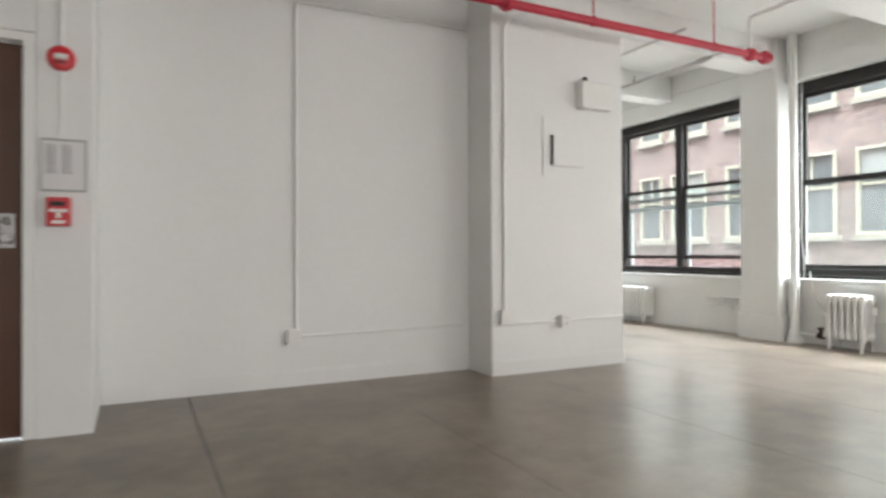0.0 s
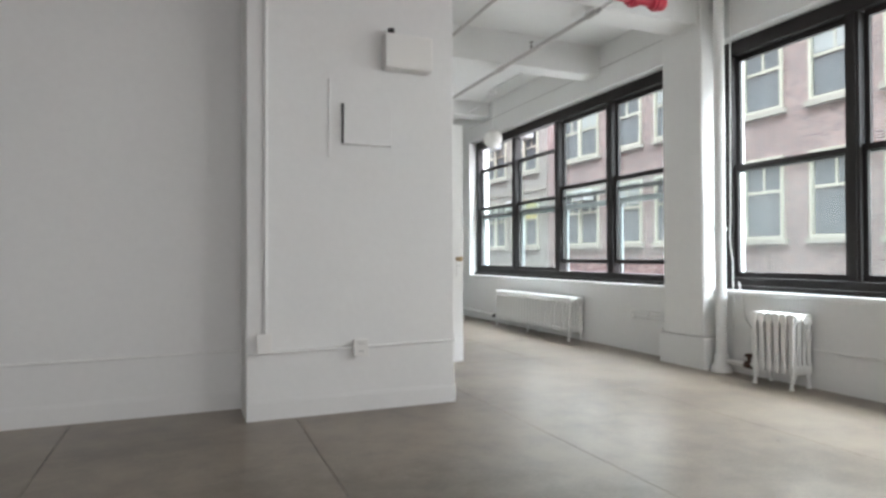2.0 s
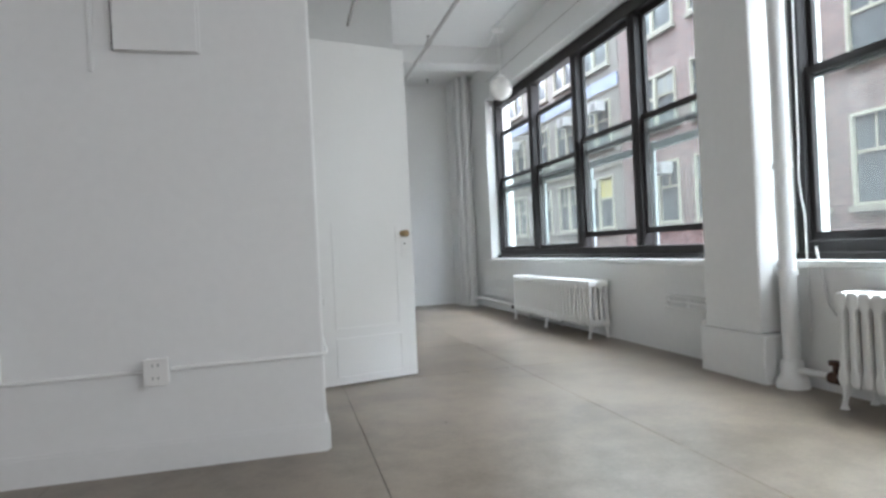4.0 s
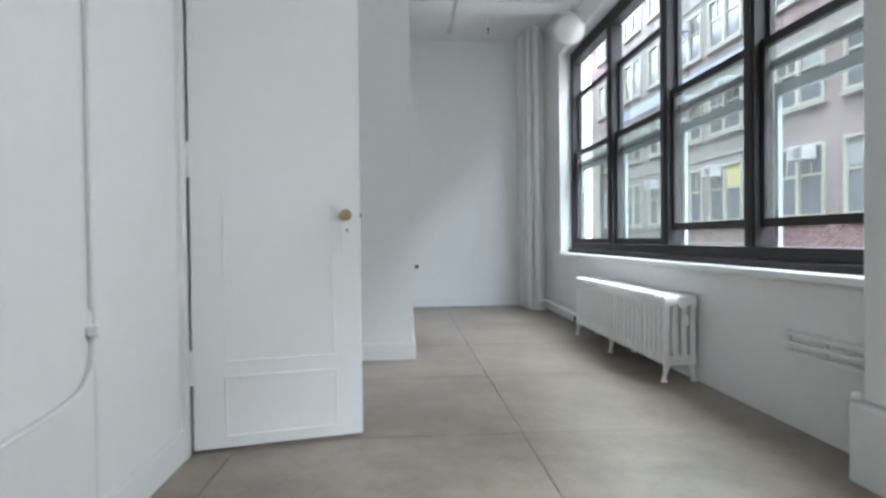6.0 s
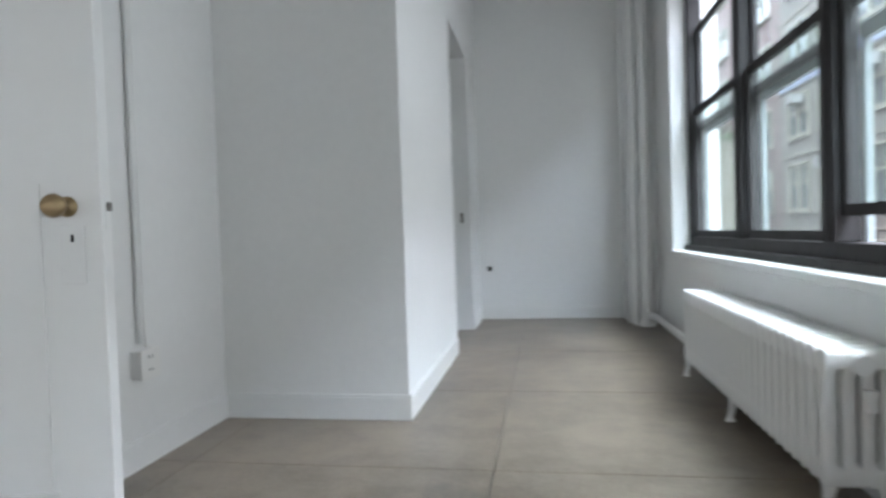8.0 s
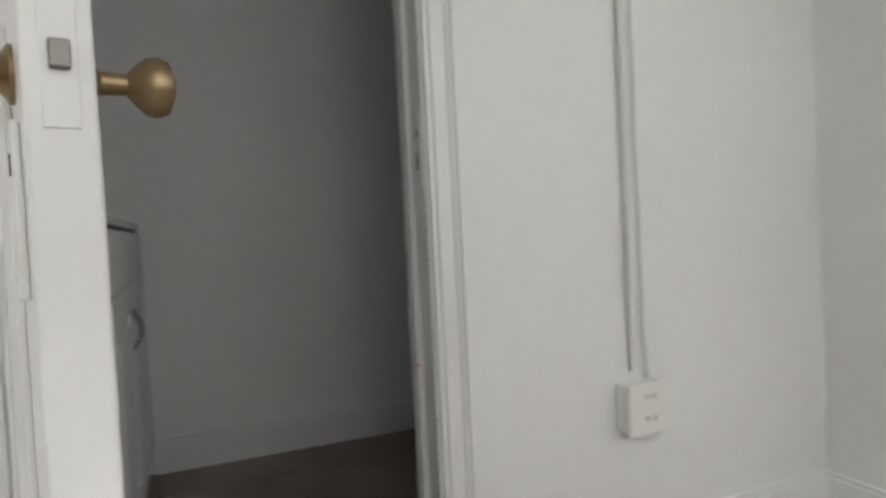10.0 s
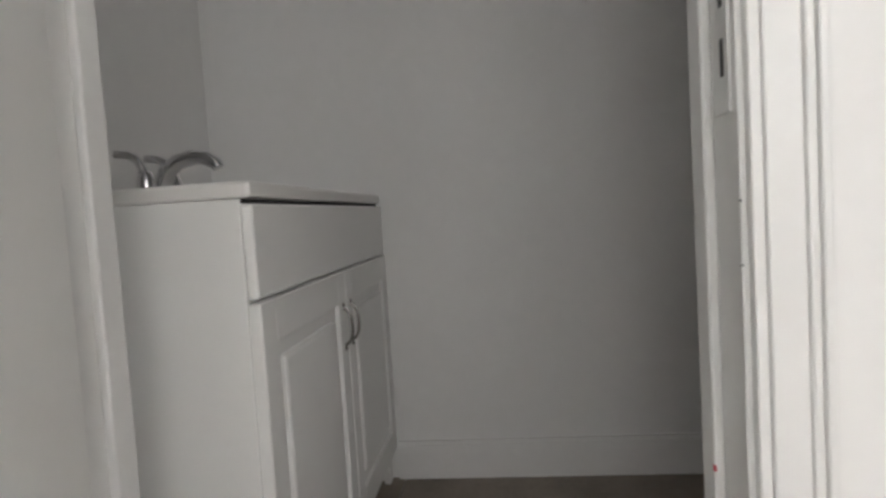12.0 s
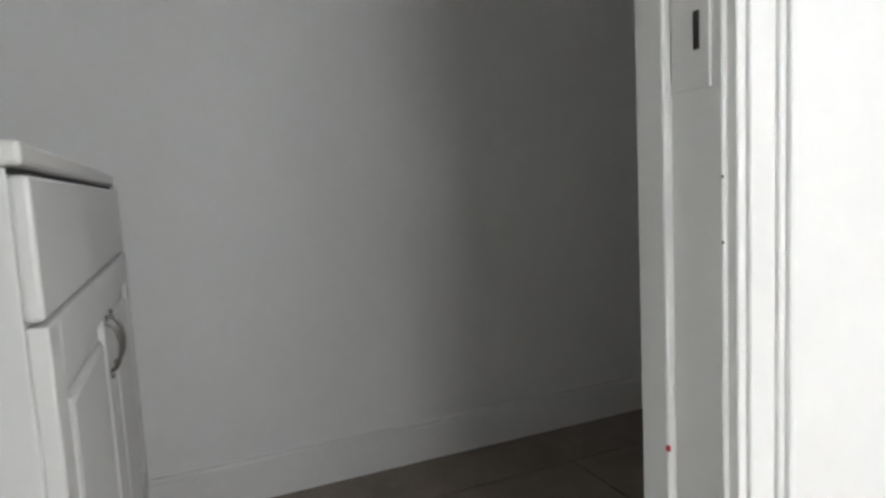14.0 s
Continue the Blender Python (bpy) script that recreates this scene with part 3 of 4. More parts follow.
conduit("white supply pipe sloping to the long radiator", [(6.13, 11.45, 0.10), (6.14, 11.2, 0.13), (6.15, 10.2, 0.12), (6.15, 9.72, 0.10)], 0.024)
va2 = thing("radiator_valve", "dark iron valve at the end of the long radiator", "valve", (6.13, 9.80, 0.12))
bm = bmesh.new()
tube(bm, (0, -0.04, 0), (0, 0.04, 0), 0.03)
tube(bm, (-0.02, 0, 0), (-0.07, 0, 0), 0.022)
part("body", bm, DARK, va2, smooth=True)


# ---- radiators ----
def radiator_section():
    # one casting: four columns joined by a top and a bottom header, with three slots through it
    xs = [-0.094]
    for k in range(4):
        xs += [xs[-1] + 0.035, xs[-1] + 0.051]
    xs = xs[:8]
    levels = ((0.095, 0.016), (0.112, 0.028), (0.155, 0.028), (0.18, 0.018), (0.415, 0.018), (0.44, 0.0325), (0.48, 0.0325), (0.497, 0.020))
    bm = bmesh.new()
    grid = {(i, j, s): bm.verts.new((x, s * y, z)) for i, x in enumerate(xs) for j, (z, y) in enumerate(levels) for s in (-1, 1)}
    nx, nz = len(xs) - 1, len(levels) - 1
    solid = lambda i, j: 0 <= i < nx and 0 <= j < nz and not (i % 2 and 2 < j + 1 and j < 5)
    for i in range(nx):
        for j in range(nz):
            if not solid(i, j):
                continue
            for s in (-1, 1):
                bm.faces.new([grid[c] for c in ((i, j, s), (i + 1, j, s), (i + 1, j + 1, s), (i, j + 1, s))])
            for di, dj, c0, c1 in ((-1, 0, (i, j), (i, j + 1)), (1, 0, (i + 1, j), (i + 1, j + 1)), (0, -1, (i, j), (i + 1, j)), (0, 1, (i, j + 1), (i + 1, j + 1))):
                if not solid(i + di, j + dj):
                    bm.faces.new([grid[c] for c in ((*c0, -1), (*c1, -1), (*c1, 1), (*c0, 1))])
    bmesh.ops.delete(bm, geom=[v for v in bm.verts if not v.link_faces], context="VERTS")
    bmesh.ops.recalc_face_normals(bm, faces=bm.faces)
    sharp = [e for e in bm.edges if len(e.link_faces) == 2 and e.calc_face_angle(0.0) > 0.9]
    bmesh.ops.bevel(bm, geom=sharp, offset=0.006, segments=2, affect="EDGES", profile=0.5)
    return mesh("section", bm, GLOSS, True)


def radiator_leg():
    bm = bmesh.new()
    prof = ((0.14, 0.026), (0.09, 0.022), (0.05, 0.014), (0.02, 0.013), (0.0, 0.022))
    rings = []
    for k, (z, r) in enumerate(prof):
        off = 0.0 if k < 2 else (0.008 if k == 2 else 0.016)
        rings.append([bm.verts.new((off + r * math.cos(a * math.pi / 4), 0.85 * r * math.sin(a * math.pi / 4), z)) for a in range(8)])
    for a, b in zip(rings, rings[1:]):
        for i in range(8):
            bm.faces.new((a[i], a[(i + 1) % 8], b[(i + 1) % 8], b[i]))
    bm.faces.new(rings[0]), bm.faces.new(rings[-1])
    return mesh("leg", bm, GLOSS, True)


SECTION, LEG = radiator_section(), radiator_leg()


def radiator(at, n, pitch, label, feet, zs=1.0):
    r = thing("radiator", label, "radiator", at, "cast-iron radiators")
    for i in range(n):
        s = new("section", SECTION)
        s.parent = r
        s.location = (0, (i + 0.5) * pitch, 0)
        s.scale = (1, pitch / 0.068, zs)
    for i in feet:
        for s in (-1, 1):
            g = new("leg", LEG)
            g.parent = r
            g.matrix_basis = pose(s * 0.072, (i + 0.5) * pitch, 0, 0, 0, 0 if s > 0 else 180)
    bm = bmesh.new()
    tube(bm, (0, 0.0, 0.455 * zs), (0, -0.018, 0.455 * zs), 0.03, seg=8)
    part("plug", bm, GLOSS, r, "painted end plug", smooth=True)
    bm = bmesh.new()
    tube(bm, (0.01, -0.02, 0.35 * zs), (0.01, -0.045, 0.35 * zs), 0.013, seg=10)
    tube(bm, (0.01, -0.03, 0.33 * zs), (0.01, -0.03, 0.39 * zs), 0.018, seg=10)
    part("air_valve", bm, GLOSS, r, "painted air valve", smooth=True)
    return r


radiator((6.135, 7.86, 0), 26, 0.0705, "long white painted cast-iron column radiator under the window", (0, 13, 25))
radiator((6.125, 5.06, 0), 6, 0.062, "short white painted cast-iron column radiator", (0, 5), 1.09)

# ---- wall bracket with bars under the window ----
wb = thing("wall_bracket", "white painted wall bracket with three bars", "bracket", (XW, 6.80, 0.37))
for y in (-0.25, 0.0, 0.235):
    boxes("bracket_foot", GLOSS, wb, (-0.014, 0, y, y + 0.015, -0.05, 0.055), bevel=0.002)
for z in (-0.045, -0.005, 0.035):
    boxes("bar", GLOSS, wb, (-0.034, -0.012, -0.26, 0.25, z, z + 0.016), bevel=0.003)
wk = thing("picture_hook", "small white hook on the column corner", "hook", (6.10, 6.425, 0.286))
bm = bmesh.new()
ball(bm, (-0.012, 0.02, 0), 0.016)
part("ball", bm, PLASTIC, wk, smooth=True)

# ---- overhead: red sprinkler main, ceiling pipes, pendant ----
rp = thing("sprinkler_main", "red painted steel sprinkler main with couplings", "pipe", (0, 5.41, 2.76))
bm = bmesh.new()
tube(bm, (-4.15, 0, 0), (5.12, 0, 0), 0.034, seg=20)
part("pipe", bm, RED, rp, smooth=True)
for x in (4.92, 5.12, 2.3, -0.5):
    bm = bmesh.new()
    tube(bm, (x - 0.04, 0, 0), (x + 0.04, 0, 0), 0.05, seg=20)
    tube(bm, (x - 0.012, 0, 0), (x + 0.012, 0, 0), 0.06, seg=20)
    part("coupling", bm, RED, rp, smooth=True)
bm = bmesh.new()
ball(bm, (5.16, 0, 0), 0.052)
part("end_cap", bm, RED, rp, smooth=True)
for x in (4.45, 3.1, 1.0):
    bm = bmesh.new()
    tube(bm, (x - 0.012, 0, 0), (x + 0.012, 0, 0), 0.04, seg=16)
    tube(bm, (x, 0, 0.03), (x, 0, H - 2.76), 0.006, seg=8)
    part("hanger", bm, RED, rp)
BRANCH = material("grey_white_pipe_paint", (0.52, 0.50, 0.48), 0.5, spots=0.04, scale=6)
for y in (6.05, 7.62, 9.13, 10.55):
    bm = bmesh.new()
    lathe(bm, [(0.021, -0.07), (0.028, -0.065), (0.028, 0.065), (0.021, 0.07)], Matrix.Translation((5.05, y, 2.91)) @ Matrix.Rotation(radians(90), 4, "X"), seg=14)
    tagged(part("pipe_coupling", bm, BRANCH, None, smooth=True), "grey-white threaded coupling on the branch pipe", "pipe fitting", "pipe couplings")
conduit("thin grey wire along the wall above the windows", [(6.246, 6.55, 3.03), (6.246, 10.9, 3.03)], 0.004, BRANCH)
conduit("white pipe rising from the sprinkler main to the ceiling", [(4.92, 5.41, 2.80), (4.92, 5.41, 3.10), (4.92, 4.78, 3.10)], 0.02)
conduit("white pipe bending from the end of the main", [(5.14, 5.41, 2.80), (5.14, 5.41, 2.89), (5.10, 5.5, 2.91), (5.05, 5.6, 2.91), (5.05, 5.92, 2.91)], 0.02)
conduit("white painted branch pipe under the ceiling beams", [(5.05, 5.9, 2.91), (5.05, 10.62, 2.91)], 0.019, BRANCH)
conduit("thinner white painted pipe under the ceiling beams", [(4.2, 5.5, 2.91), (4.2, 8.7, 2.91)], 0.014, BRANCH)
conduit("white wire mould on the ceiling to the pendant", [(5.93, 7.8, H - 0.01), (5.93, 9.55, H - 0.01)], 0.01)
for p in ((5.52, 11.2, 3.15),):
    s = thing("sprinkler", "small metal sprinkler head under a pipe", "sprinkler", p, "sprinkler heads")
    bm = bmesh.new()
    tube(bm, (0, 0, 0), (0, 0, -0.03), 0.012)
    tube(bm, (0, 0, -0.03), (0, 0, -0.055), 0.005)
    tube(bm, (0, 0, -0.055), (0, 0, -0.058), 0.016)
    part("head", bm, STEEL, s, smooth=True)
    if p[1] > 11:
        bm = bmesh.new()
        tube(bm, (0, 0, 0), (0, 0, H - p[2]), 0.012)
        part("drop_pipe", bm, GLOSS, s)
for y in (7.0, 9.13):
    u = thing("sprinkler", "small metal upright sprinkler head on a pipe", "sprinkler", (5.05, y, 2.925), "upright sprinkler heads")
    bm = bmesh.new()
    lathe(bm, [(0.013, 0.0), (0.013, 0.03), (0.006, 0.035), (0.006, 0.06), (0.02, 0.062), (0.02, 0.066)], Matrix.Identity(4), seg=12)
    part("head", bm, STEEL, u, smooth=True)
pl = thing("pendant_light", "white opal globe pendant hanging on a thin rod", "lamp", (6.0, 9.66, H))
bm = bmesh.new()
lathe(bm, [(0.065, 0.0), (0.065, -0.012), (0.045, -0.035), (0.012, -0.04)], Matrix.Identity(4))
part("canopy", bm, GLOSS, pl, smooth=True)
bm = bmesh.new()
tube(bm, (0, 0, -0.03), (0, 0, -0.56), 0.007)
part("rod", bm, GLOSS, pl)
bm = bmesh.new()
lathe(bm, [(0.03, -0.52), (0.05, -0.535), (0.055, -0.56)], Matrix.Identity(4))
part("fitter", bm, GLOSS, pl, smooth=True)
bm = bmesh.new()
ball(bm, (0, 0, -0.665), 0.13, seg=32)
part("globe", bm, LAMP_GLASS, pl, "opal glass globe", smooth=True)
conduit("grey cable looping from the pendant to the beam", [(5.97, 9.70, H - 0.03), (5.94, 9.80, H - 0.10), (5.92, 9.98, H - 0.16), (5.90, 10.2, H - 0.17), (5.88, 10.255, H - 0.2)], 0.006)

# ---- bathroom ----
def vanity():
    v = thing("vanity_cabinet", "white painted vanity cabinet with two raised-panel doors", "cabinet", (2.43, 6.50, 0))
    w, d, h = 0.985, 0.518, 0.866
    boxes("side_panel", GLOSS, v, (0, 0.016, 0, d, 0, h), bevel=0.002)
    boxes("side_panel", GLOSS, v, (w - 0.016, w, 0, d, 0, h), bevel=0.002)
    boxes("back_panel", GLOSS, v, (0.016, w - 0.016, 0, 0.012, 0.1, h), bevel=0.002)
    boxes("bottom_panel", GLOSS, v, (0.016, w - 0.016, 0.012, d - 0.02, 0.09, 0.105), bevel=0.002)
    boxes("toe_kick", GLOSS, v, (0.016, w - 0.016, d - 0.09, d - 0.075, 0, 0.09), bevel=0.002)
    boxes("face_frame", GLOSS, v, (0.016, 0.04, d - 0.02, d, 0, h), (w - 0.04, w - 0.016, d - 0.02, d, 0, h), (0.04, w - 0.04, d - 0.02, d, 0.69, 0.73), (0.04, w - 0.04, d - 0.02, d, h - 0.02, h), (0.04, w - 0.04, d - 0.02, d, 0.09, 0.13), bevel=0.002)
    boxes("drawer_front", GLOSS, v, (0.002, w - 0.002, d, d + 0.018, 0.713, h - 0.008), bevel=0.005)
    # dark strip painting the shade under the front edge of the sink top
    boxes("top_gap_shade", DARK, v, (0.004, w - 0.004, d, d + 0.003, h - 0.007, h - 0.001))
    half = w / 2
    for i, (x0, x1) in enumerate(((0.002, half - 0.002), (half + 0.002, w - 0.002))):
        y = d
        dr = new("door")
        dr.parent = v
        for st in ((x0, x0 + 0.06), (x1 - 0.06, x1)):
            boxes("stile", GLOSS, dr, (*st, y, y + 0.02, 0.10, 0.708), bevel=0.003)
        for z in (0.10, 0.638):
            boxes("rail", GLOSS, dr, (x0 + 0.06, x1 - 0.06, y, y + 0.02, z, z + 0.07), bevel=0.003)
        bm = bmesh.new()
        box(bm, x0 + 0.055, x1 - 0.055, y, y + 0.010, 0.165, 0.643)
        box(bm, x0 + 0.085, x1 - 0.085, y + 0.008, y + 0.020, 0.20, 0.61, bevel=0.009)
        part("raised_panel", bm, GLOSS, dr)
        hx = x1 - 0.03 if i == 0 else x0 + 0.03
        bm = bmesh.new()
        z0 = 0.585
        path_tube(bm, [Vector((hx, y + 0.018, z0 - 0.042)), Vector((hx, y + 0.028, z0 - 0.038)), Vector((hx, y + 0.036, z0 - 0.024)), Vector((hx, y + 0.039, z0)), Vector((hx, y + 0.036, z0 + 0.024)), Vector((hx, y + 0.028, z0 + 0.038)), Vector((hx, y + 0.018, z0 + 0.042))], 0.0036, seg=8)
        for s in (-1, 1):
            ball(bm, (hx, y + 0.02, z0 + s * 0.05), 0.0055, seg=10)
        part("handle", bm, STEEL, dr, "brushed metal bow handle", smooth=True)
    return v


vanity()
vt = thing("washbasin", "white moulded sink top on the vanity", "sink", (2.425, 6.50, 0.8665))
boxes("top", PLASTIC, vt, (0, 0.985, 0, 0.532, 0, 0.026), bevel=0.006)
bm = bmesh.new()
lathe(bm, [(0.25, 0.026), (0.255, 0.034), (0.245, 0.036), (0.2, 0.031), (0.03, 0.0285)], Matrix.Translation((0.485, 0.30, 0)) @ Matrix.Diagonal((1, 0.62, 1, 1)))
part("basin", bm, PLASTIC, vt, smooth=True)

fc = thing("faucet", "chrome two-handle centre-set faucet", "faucet", (3.02, 6.672, 0.892))
bm = bmesh.new()
box(bm, -0.075, 0.075, -0.025, 0.025, 0, 0.012, bevel=0.006)
part("base", bm, CHROME, fc, smooth=True)
bm = bmesh.new()
spine = [Vector(p) for p in ((0, 0.0, 0.0), (0, 0.003, 0.03), (0, 0.018, 0.058), (0, 0.044, 0.078), (0, 0.076, 0.086), (0, 0.104, 0.083), (0, 0.128, 0.070), (0, 0.134, 0.060))]
rings = []
for k, p in enumerate(spine):
    n = (spine[min(k + 1, 7)] - spine[max(k - 1, 0)]).normalized()
    u, r = Vector((1, 0, 0)), 0.021 - 0.0012 * k
    w = n.cross(u)
    rings.append([bm.verts.new(p + (u * math.cos(a * math.pi / 7) + w * math.sin(a * math.pi / 7)) * r) for a in range(14)])
for p, q in zip(rings, rings[1:]):
    for k in range(14):
        bm.faces.new((p[k], p[(k + 1) % 14], q[(k + 1) % 14], q[k]))
bm.faces.new(rings[0][::-1])
bm.faces.new(rings[-1])
part("spout", bm, CHROME, fc, smooth=True)
for s in (-1, 1):
    bm = bmesh.new()
    lathe(bm, [(0.02, 0.01), (0.018, 0.04), (0.013, 0.055), (0.006, 0.06)], Matrix.Translation((s * 0.055, 0, 0)), seg=16)
    path_tube(bm, [Vector((s * 0.055, y, z)) for y, z in ((0.0, 0.03), (-0.004, 0.06), (-0.014, 0.082), (-0.034, 0.094), (-0.062, 0.097))], 0.0085, seg=12)
    part("lever", bm, CHROME, fc, smooth=True)
MIRROR = material("mirror_silver", (0.9, 0.9, 0.9), 0.02, 1.0, spots=0.0, bump=0.0, rough_var=0.01)
mc = thing("mirror", "frameless wall mirror above the vanity", "mirror", (2.60, 6.50, 1.50))
boxes("backing", STEEL, mc, (0, 0.62, 0, 0.006, 0, 0.8))
boxes("mirror_glass", MIRROR, mc, (0.002, 0.618, 0.006, 0.011, 0.002, 0.798), bevel=0.002)

def brick_material(name, c1, c2, mortar, scale=1.0):
    m = bpy.data.materials.new(name)
    m.use_nodes = True
    n, l = m.node_tree.nodes, m.node_tree.links
    b = n["Principled BSDF"]
    tc, br, no = n.new("ShaderNodeTexCoord"), n.new("ShaderNodeTexBrick"), n.new("ShaderNodeTexNoise")
    br.inputs["Color1"].default_value, br.inputs["Color2"].default_value, br.inputs["Mortar"].default_value = (*c1, 1), (*c2, 1), (*mortar, 1)
    br.inputs["Scale"].default_value, br.inputs["Mortar Size"].default_value = 1.0, 0.012
    br.inputs["Brick Width"].default_value, br.inputs["Row Height"].default_value = 0.26, 0.088
    no.inputs["Scale"].default_value, no.inputs["Detail"].default_value = 0.7, 6
    mul = n.new("ShaderNodeMix")
    mul.data_type, mul.blend_type = "RGBA", "OVERLAY"
    mul.inputs[0].default_value = 0.35
    sep, cmb = n.new("ShaderNodeSeparateXYZ"), n.new("ShaderNodeCombineXYZ")
    l.new(tc.outputs["Object"], sep.inputs[0])
    l.new(sep.outputs["Y"], cmb.inputs["X"])
    l.new(sep.outputs["Z"], cmb.inputs["Y"])
    l.new(cmb.outputs[0], br.inputs["Vector"])
    l.new(tc.outputs["Object"], no.inputs["Vector"])
    l.new(br.outputs["Color"], mul.inputs[6])
    l.new(no.outputs["Fac"], mul.inputs[7])
    l.new(mul.outputs[2], b.inputs["Base Color"])
    b.inputs["Roughness"].default_value = 0.9
    return m


RED_BRICK = brick_material("red_brick_wall", (0.075, 0.044, 0.040), (0.185, 0.120, 0.107), (0.25, 0.225, 0.205))
GREY_BRICK = brick_material("buff_brick_wall", (0.13, 0.122, 0.103), (0.18, 0.168, 0.14), (0.21, 0.20, 0.18))
CREAM = material("cream_stucco", (0.34, 0.315, 0.25), 0.85, spots=0.06)
BLUE_BAND = material("blue_grey_metal", (0.25, 0.29, 0.40), 0.5)
LEAF = material("leaf_green", (0.08, 0.14, 0.03), 0.6, spots=0.15, scale=8)
# ---- street ----
# own street front, out of view; height set to shade the facades opposite
structure("outer_wall", RED_BRICK, (6.3, 6.6, -60, 120, H + 0.21, 19), (6.3, 6.6, 12.21, 120, -12, H + 0.21), (6.3, 6.6, -60, -4.36, -12, H + 0.21), (6.3, 6.6, -4.36, 12.21, -12, -0.21), label="unseen brick street front of the loft building, added to shade the street", category="building")
# unseen wall, added to cut the sky light entering the rear window
structure("sky_block_wall", RED_BRICK, (-12, 6.3, -9.3, -9.0, -12, 30), label="unseen brick wall added to block sky from the rear window", category="building")
structure("ground", ASPHALT, (6.6, 400, -400, 400, -12.2, -12), label="asphalt street below the windows", category="street")


FX = 19.5


def facade_window_mesh(w, h, kind):
    bm = bmesh.new()
    n = 2 if w > 2.2 else 1
    if kind == "frame":
        box(bm, -0.10, 0.06, 0, 0.085, 0, h)
        box(bm, -0.10, 0.06, w - 0.085, w, 0, h)
        box(bm, -0.10, 0.06, 0.085, w - 0.085, h - 0.10, h)
        box(bm, -0.10, 0.06, 0.085, w - 0.085, 0, 0.09)
        for k in range(1, n):
            box(bm, -0.10, 0.06, w / 2 - 0.09, w / 2 + 0.09, 0.09, h - 0.10)
        for k in range(n):
            a, b = 0.12 + k * (w / 2 - 0.02), (w - 0.12 if n == 1 or k == 1 else w / 2 - 0.1)
            box(bm, -0.03, 0.05, a, b, h * 0.56, h * 0.56 + 0.09)
            box(bm, -0.02, 0.05, (a + b) / 2 - 0.03, (a + b) / 2 + 0.03, h * 0.56 + 0.09, h - 0.13)
        return mesh("window", bm, FRAME_PALE)
    if kind == "pane":
        box(bm, 0.02, 0.03, 0.1, w - 0.1, 0.08, h - 0.11)
        return mesh("pane", bm, FAR_GLASS)
    if kind == "blind":
        box(bm, 0.0, 0.012, 0.14, w / n - 0.12, h * 0.62, h - 0.13)
        return mesh("blind", bm, SHADE)
    box(bm, -0.15, 0.05, -0.12, w + 0.12, -0.17, 0.0)
    return mesh("sill", bm, STONE)


WM = {}


def facade_window(parent, y, w, z, h, blind):
    for k in ("frame", "pane", "sill", "blind"):
        if (w, h, k) not in WM:
            WM[(w, h, k)] = facade_window_mesh(w, h, k)
    f = new("window", WM[(w, h, "frame")])
    f.parent, f.location = parent, (FX, y, z)
    for k in ("pane", "sill") + (("blind",) if blind else ()):
        o = new(k, WM[(w, h, k)])
        o.parent = f
    # yellow panel here paints a lit window; no blind behind it
    if 30 < y < 31 and 1 < z < 2:
        boxes("blind", YELLOW, f, (-0.012, 0.012, 0.14, 1.33, 1.52, 2.5), label="yellow panel painted for a lit window")


def building(label, mat, y0, y1, top, spans, depth=8.0, bands=True):
    b = thing("building", label, "building", (0, 0, 0))
    rows = ((-6.7, 2.6), (-2.6, 2.6), (1.5, 2.65), (5.65, 2.3), (9.75, 2.3), (13.8, 2.2), (17.9, 2.2), (22.0, 2.2), (26.1, 2.2), (30.2, 2.2))
    rows = [r for r in rows if r[0] + r[1] < top]
    bm = bmesh.new()
    box(bm, FX + 0.35, FX + depth, y0, y1, -12, top)
    # skin with real openings, strip by strip
    ys = sorted(spans)
    z = -12.0
    for sz, h in rows:
        box(bm, FX, FX + 0.36, y0, y1, z, sz)
        c = y0
        for a, w in ys:
            if a > c:
                box(bm, FX, FX + 0.36, c, a, sz, sz + h)
            c = a + w
        if y1 > c:
            box(bm, FX, FX + 0.36, c, y1, sz, sz + h)
        z = sz + h
    box(bm, FX, FX + 0.36, y0, y1, z, top)
    part("wall", bm, mat, b)
    for k, (sz, h) in enumerate(rows):
        for i, (a, w) in enumerate(ys):
            facade_window(b, a, w, sz, h, (i * 7 + k * 3) % 5 < 2)
        if bands:
            boxes("string_course", STONE, b, (FX - 0.06, FX, y0, y1, sz + h + 0.40, sz + h + 0.52))
    boxes("roof", STONE, b, (FX - 0.3, FX + depth, y0, y1, top, top + 0.4))
    return b


building("red brick loft building with pale paired windows", RED_BRICK, -40, 29.7, 13.5,
    [(-38 + 4.2 * k, 2.8) for k in range(10)] + [(5.4, 1.7), (8.3, 1.7), (10.9, 1.8), (13.3, 1.6), (15.8, 1.5), (18.2, 1.7), (20.4, 1.2), (22.4, 1.9), (25.3, 2.9)], bands=False)
building("buff brick loft building with pale windows", GREY_BRICK, 29.75, 46, 16.5, [(30.6, 2.9), (34.2, 2.7), (38.0, 2.8), (42.0, 2.8)])
building("tall red brick building farther down the street", RED_BRICK, 46.05, 110, 34, [(47.5 + 4.4 * k, 2.8) for k in range(14)], bands=False)
bb = thing("spandrel_band", "blue-grey metal band on the buff building", "facade band")
boxes("band", BLUE_BAND, bb, (FX - 0.09, FX - 0.001, 29.8, 46, 8.45, 9.05))
an = thing("annex_wall", "low cream stucco annex down the street", "building")
boxes("wall", CREAM, an, (16.8, FX - 0.4, 49, 62, -12, 6.2))
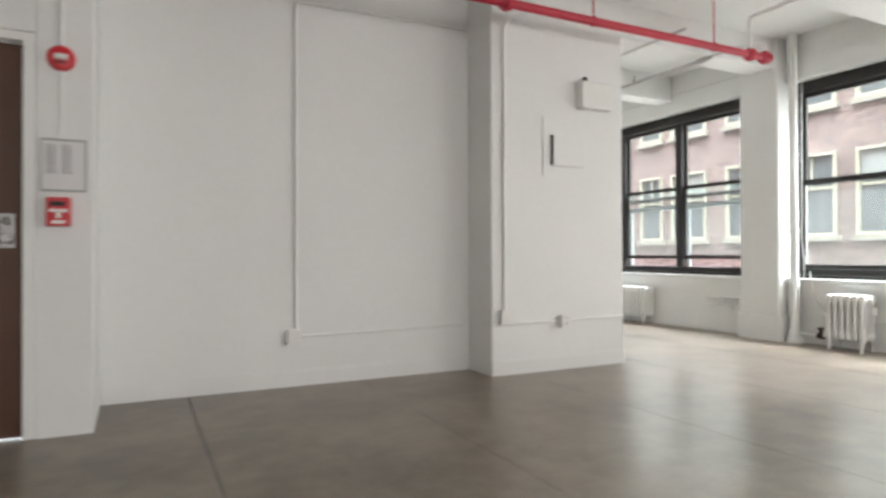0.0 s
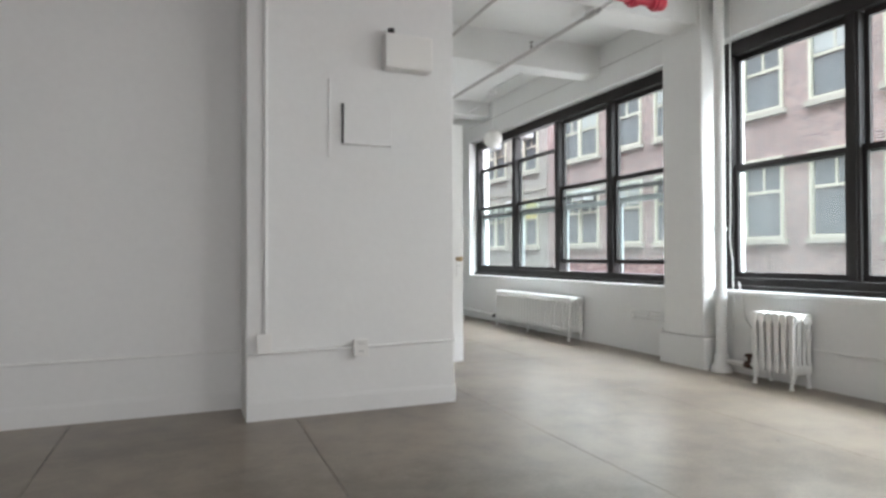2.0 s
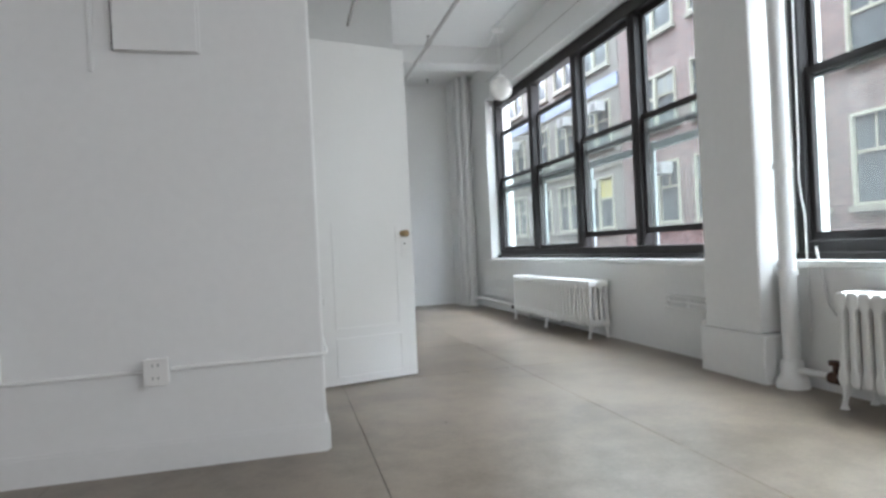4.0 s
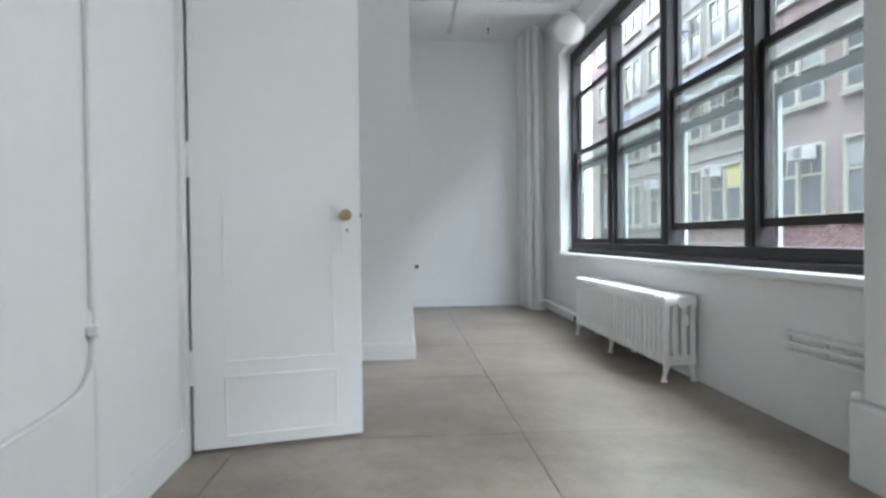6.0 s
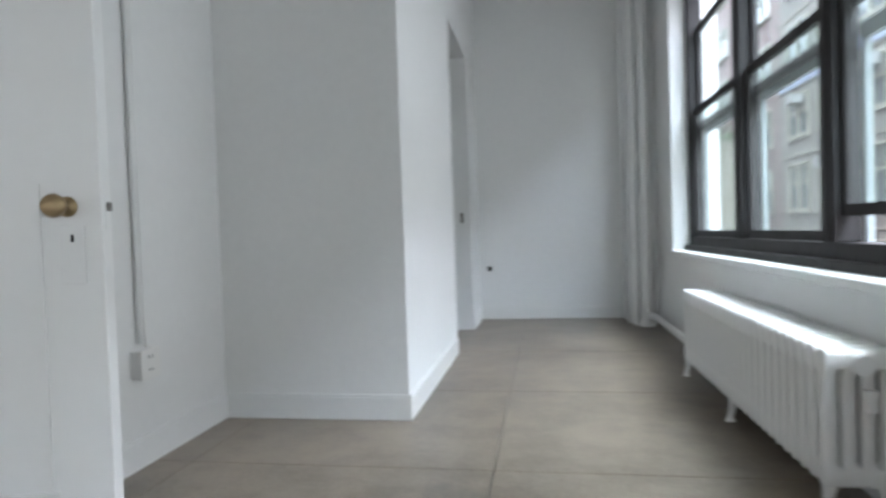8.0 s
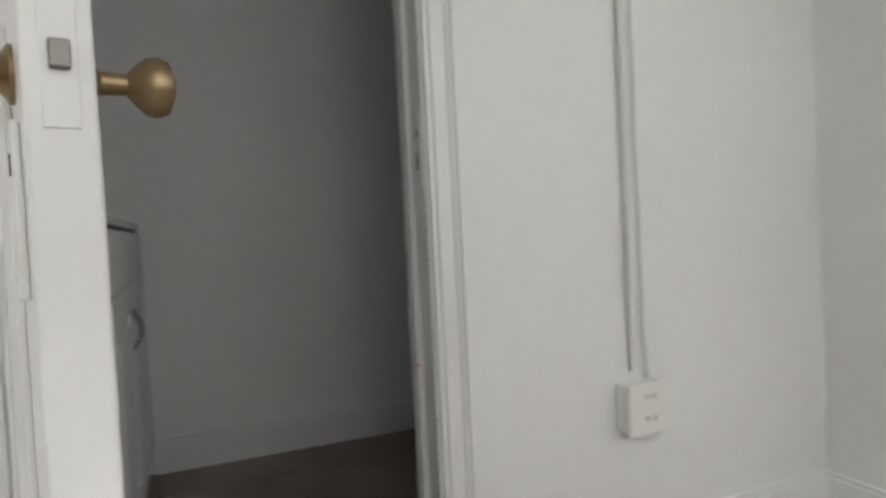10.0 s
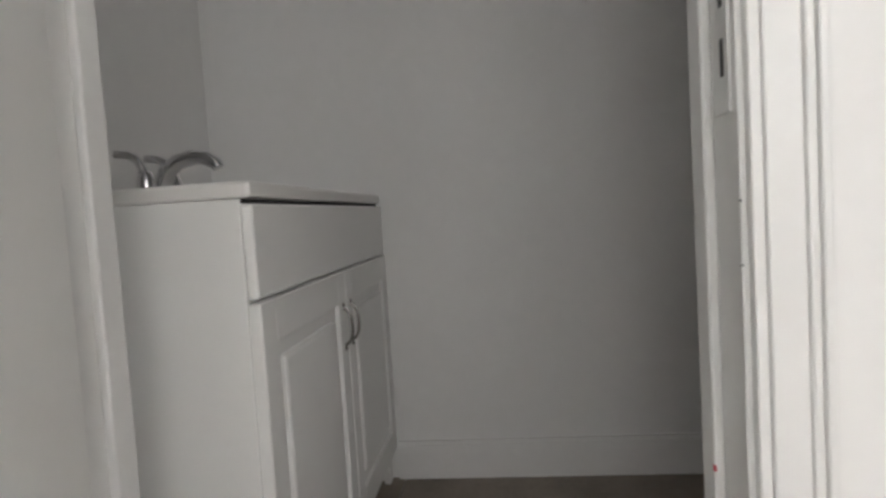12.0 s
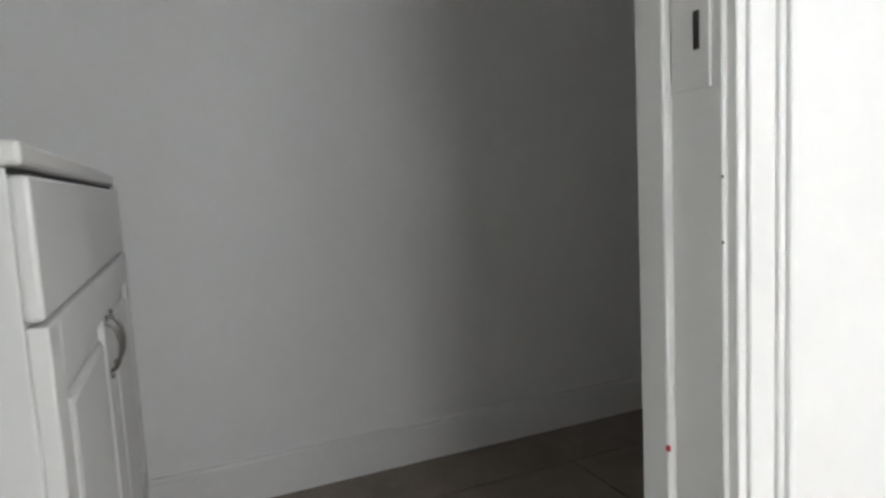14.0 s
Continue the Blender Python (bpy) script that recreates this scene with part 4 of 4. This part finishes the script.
boxes("coping", STONE, an, (16.7, FX - 0.4, 48.9, 62.1, 6.2, 6.4))
pt = tagged(new("roof_shrubs"), "green shrubs on the annex roof", "shrubs", kind="stuff")
bm = bmesh.new()
rnd = random.Random(4)
for k in range(900):
    p = Vector((rnd.uniform(16.8, 18.5), rnd.uniform(49, 61), 6.35 + abs(rnd.gauss(0.3, 0.35))))
    m = Matrix.Translation(p) @ Euler((rnd.uniform(0, 6), rnd.uniform(0, 6), rnd.uniform(0, 6))).to_matrix().to_4x4()
    vs = [bm.verts.new(m @ Vector(c)) for c in ((-0.12, 0, 0), (0, 0.06, 0), (0.12, 0, 0), (0, -0.06, 0.02))]
    bm.faces.new(vs)
part("leaves", bm, LEAF, pt)


def air_conditioner():
    a = thing("air_conditioner", "white window air conditioner on the facade", "air conditioner", (FX - 0.12, 25.6, 3.55), "window air conditioners")
    boxes("shell", AC, a, (-0.55, 0, 0, 0.85, 0, 0.5), bevel=0.02)
    bm = bmesh.new()
    for k in range(7):
        box(bm, -0.56, -0.548, 0.08, 0.5, 0.08 + k * 0.05, 0.10 + k * 0.05)
    part("grille", bm, DARK, a)
    return a


ac0 = air_conditioner()
for y, z in ((32.2, 3.6), (39.1, 3.6), (30.9, 7.4), (34.6, 7.4), (42.6, 7.4), (35.4, 11.4), (48.2, 7.4), (52.5, 3.6)):
    copy_thing(ac0, Matrix.Translation((FX - 0.12, y, z)))

# ---- far side of the block above our own windows, closing the street ----
eb = thing("end_building", "pale masonry building closing the end of the street", "building")
boxes("wall", PALE, eb, (6.6, 19.4, 112, 118, -12, 24))

# ---- floor slabs between the joints ----
rnd = random.Random(2)
xs = [-4.2, -2.2, -0.99, 0.22, 1.43, 2.655, 3.87, 5.06, 6.25]
ylist = [-4.2, 7.06, 8.17, 9.28, 10.39, 12.2]
G = 0.002
for i in range(len(xs) - 1):
    for j in range(len(ylist) - 1):
        bm = bmesh.new()
        box(bm, xs[i] + G, xs[i + 1] - G, ylist[j] + G, ylist[j + 1] - G, -0.012, 0.0)
        part("slab", bm, FLOOR, floor)
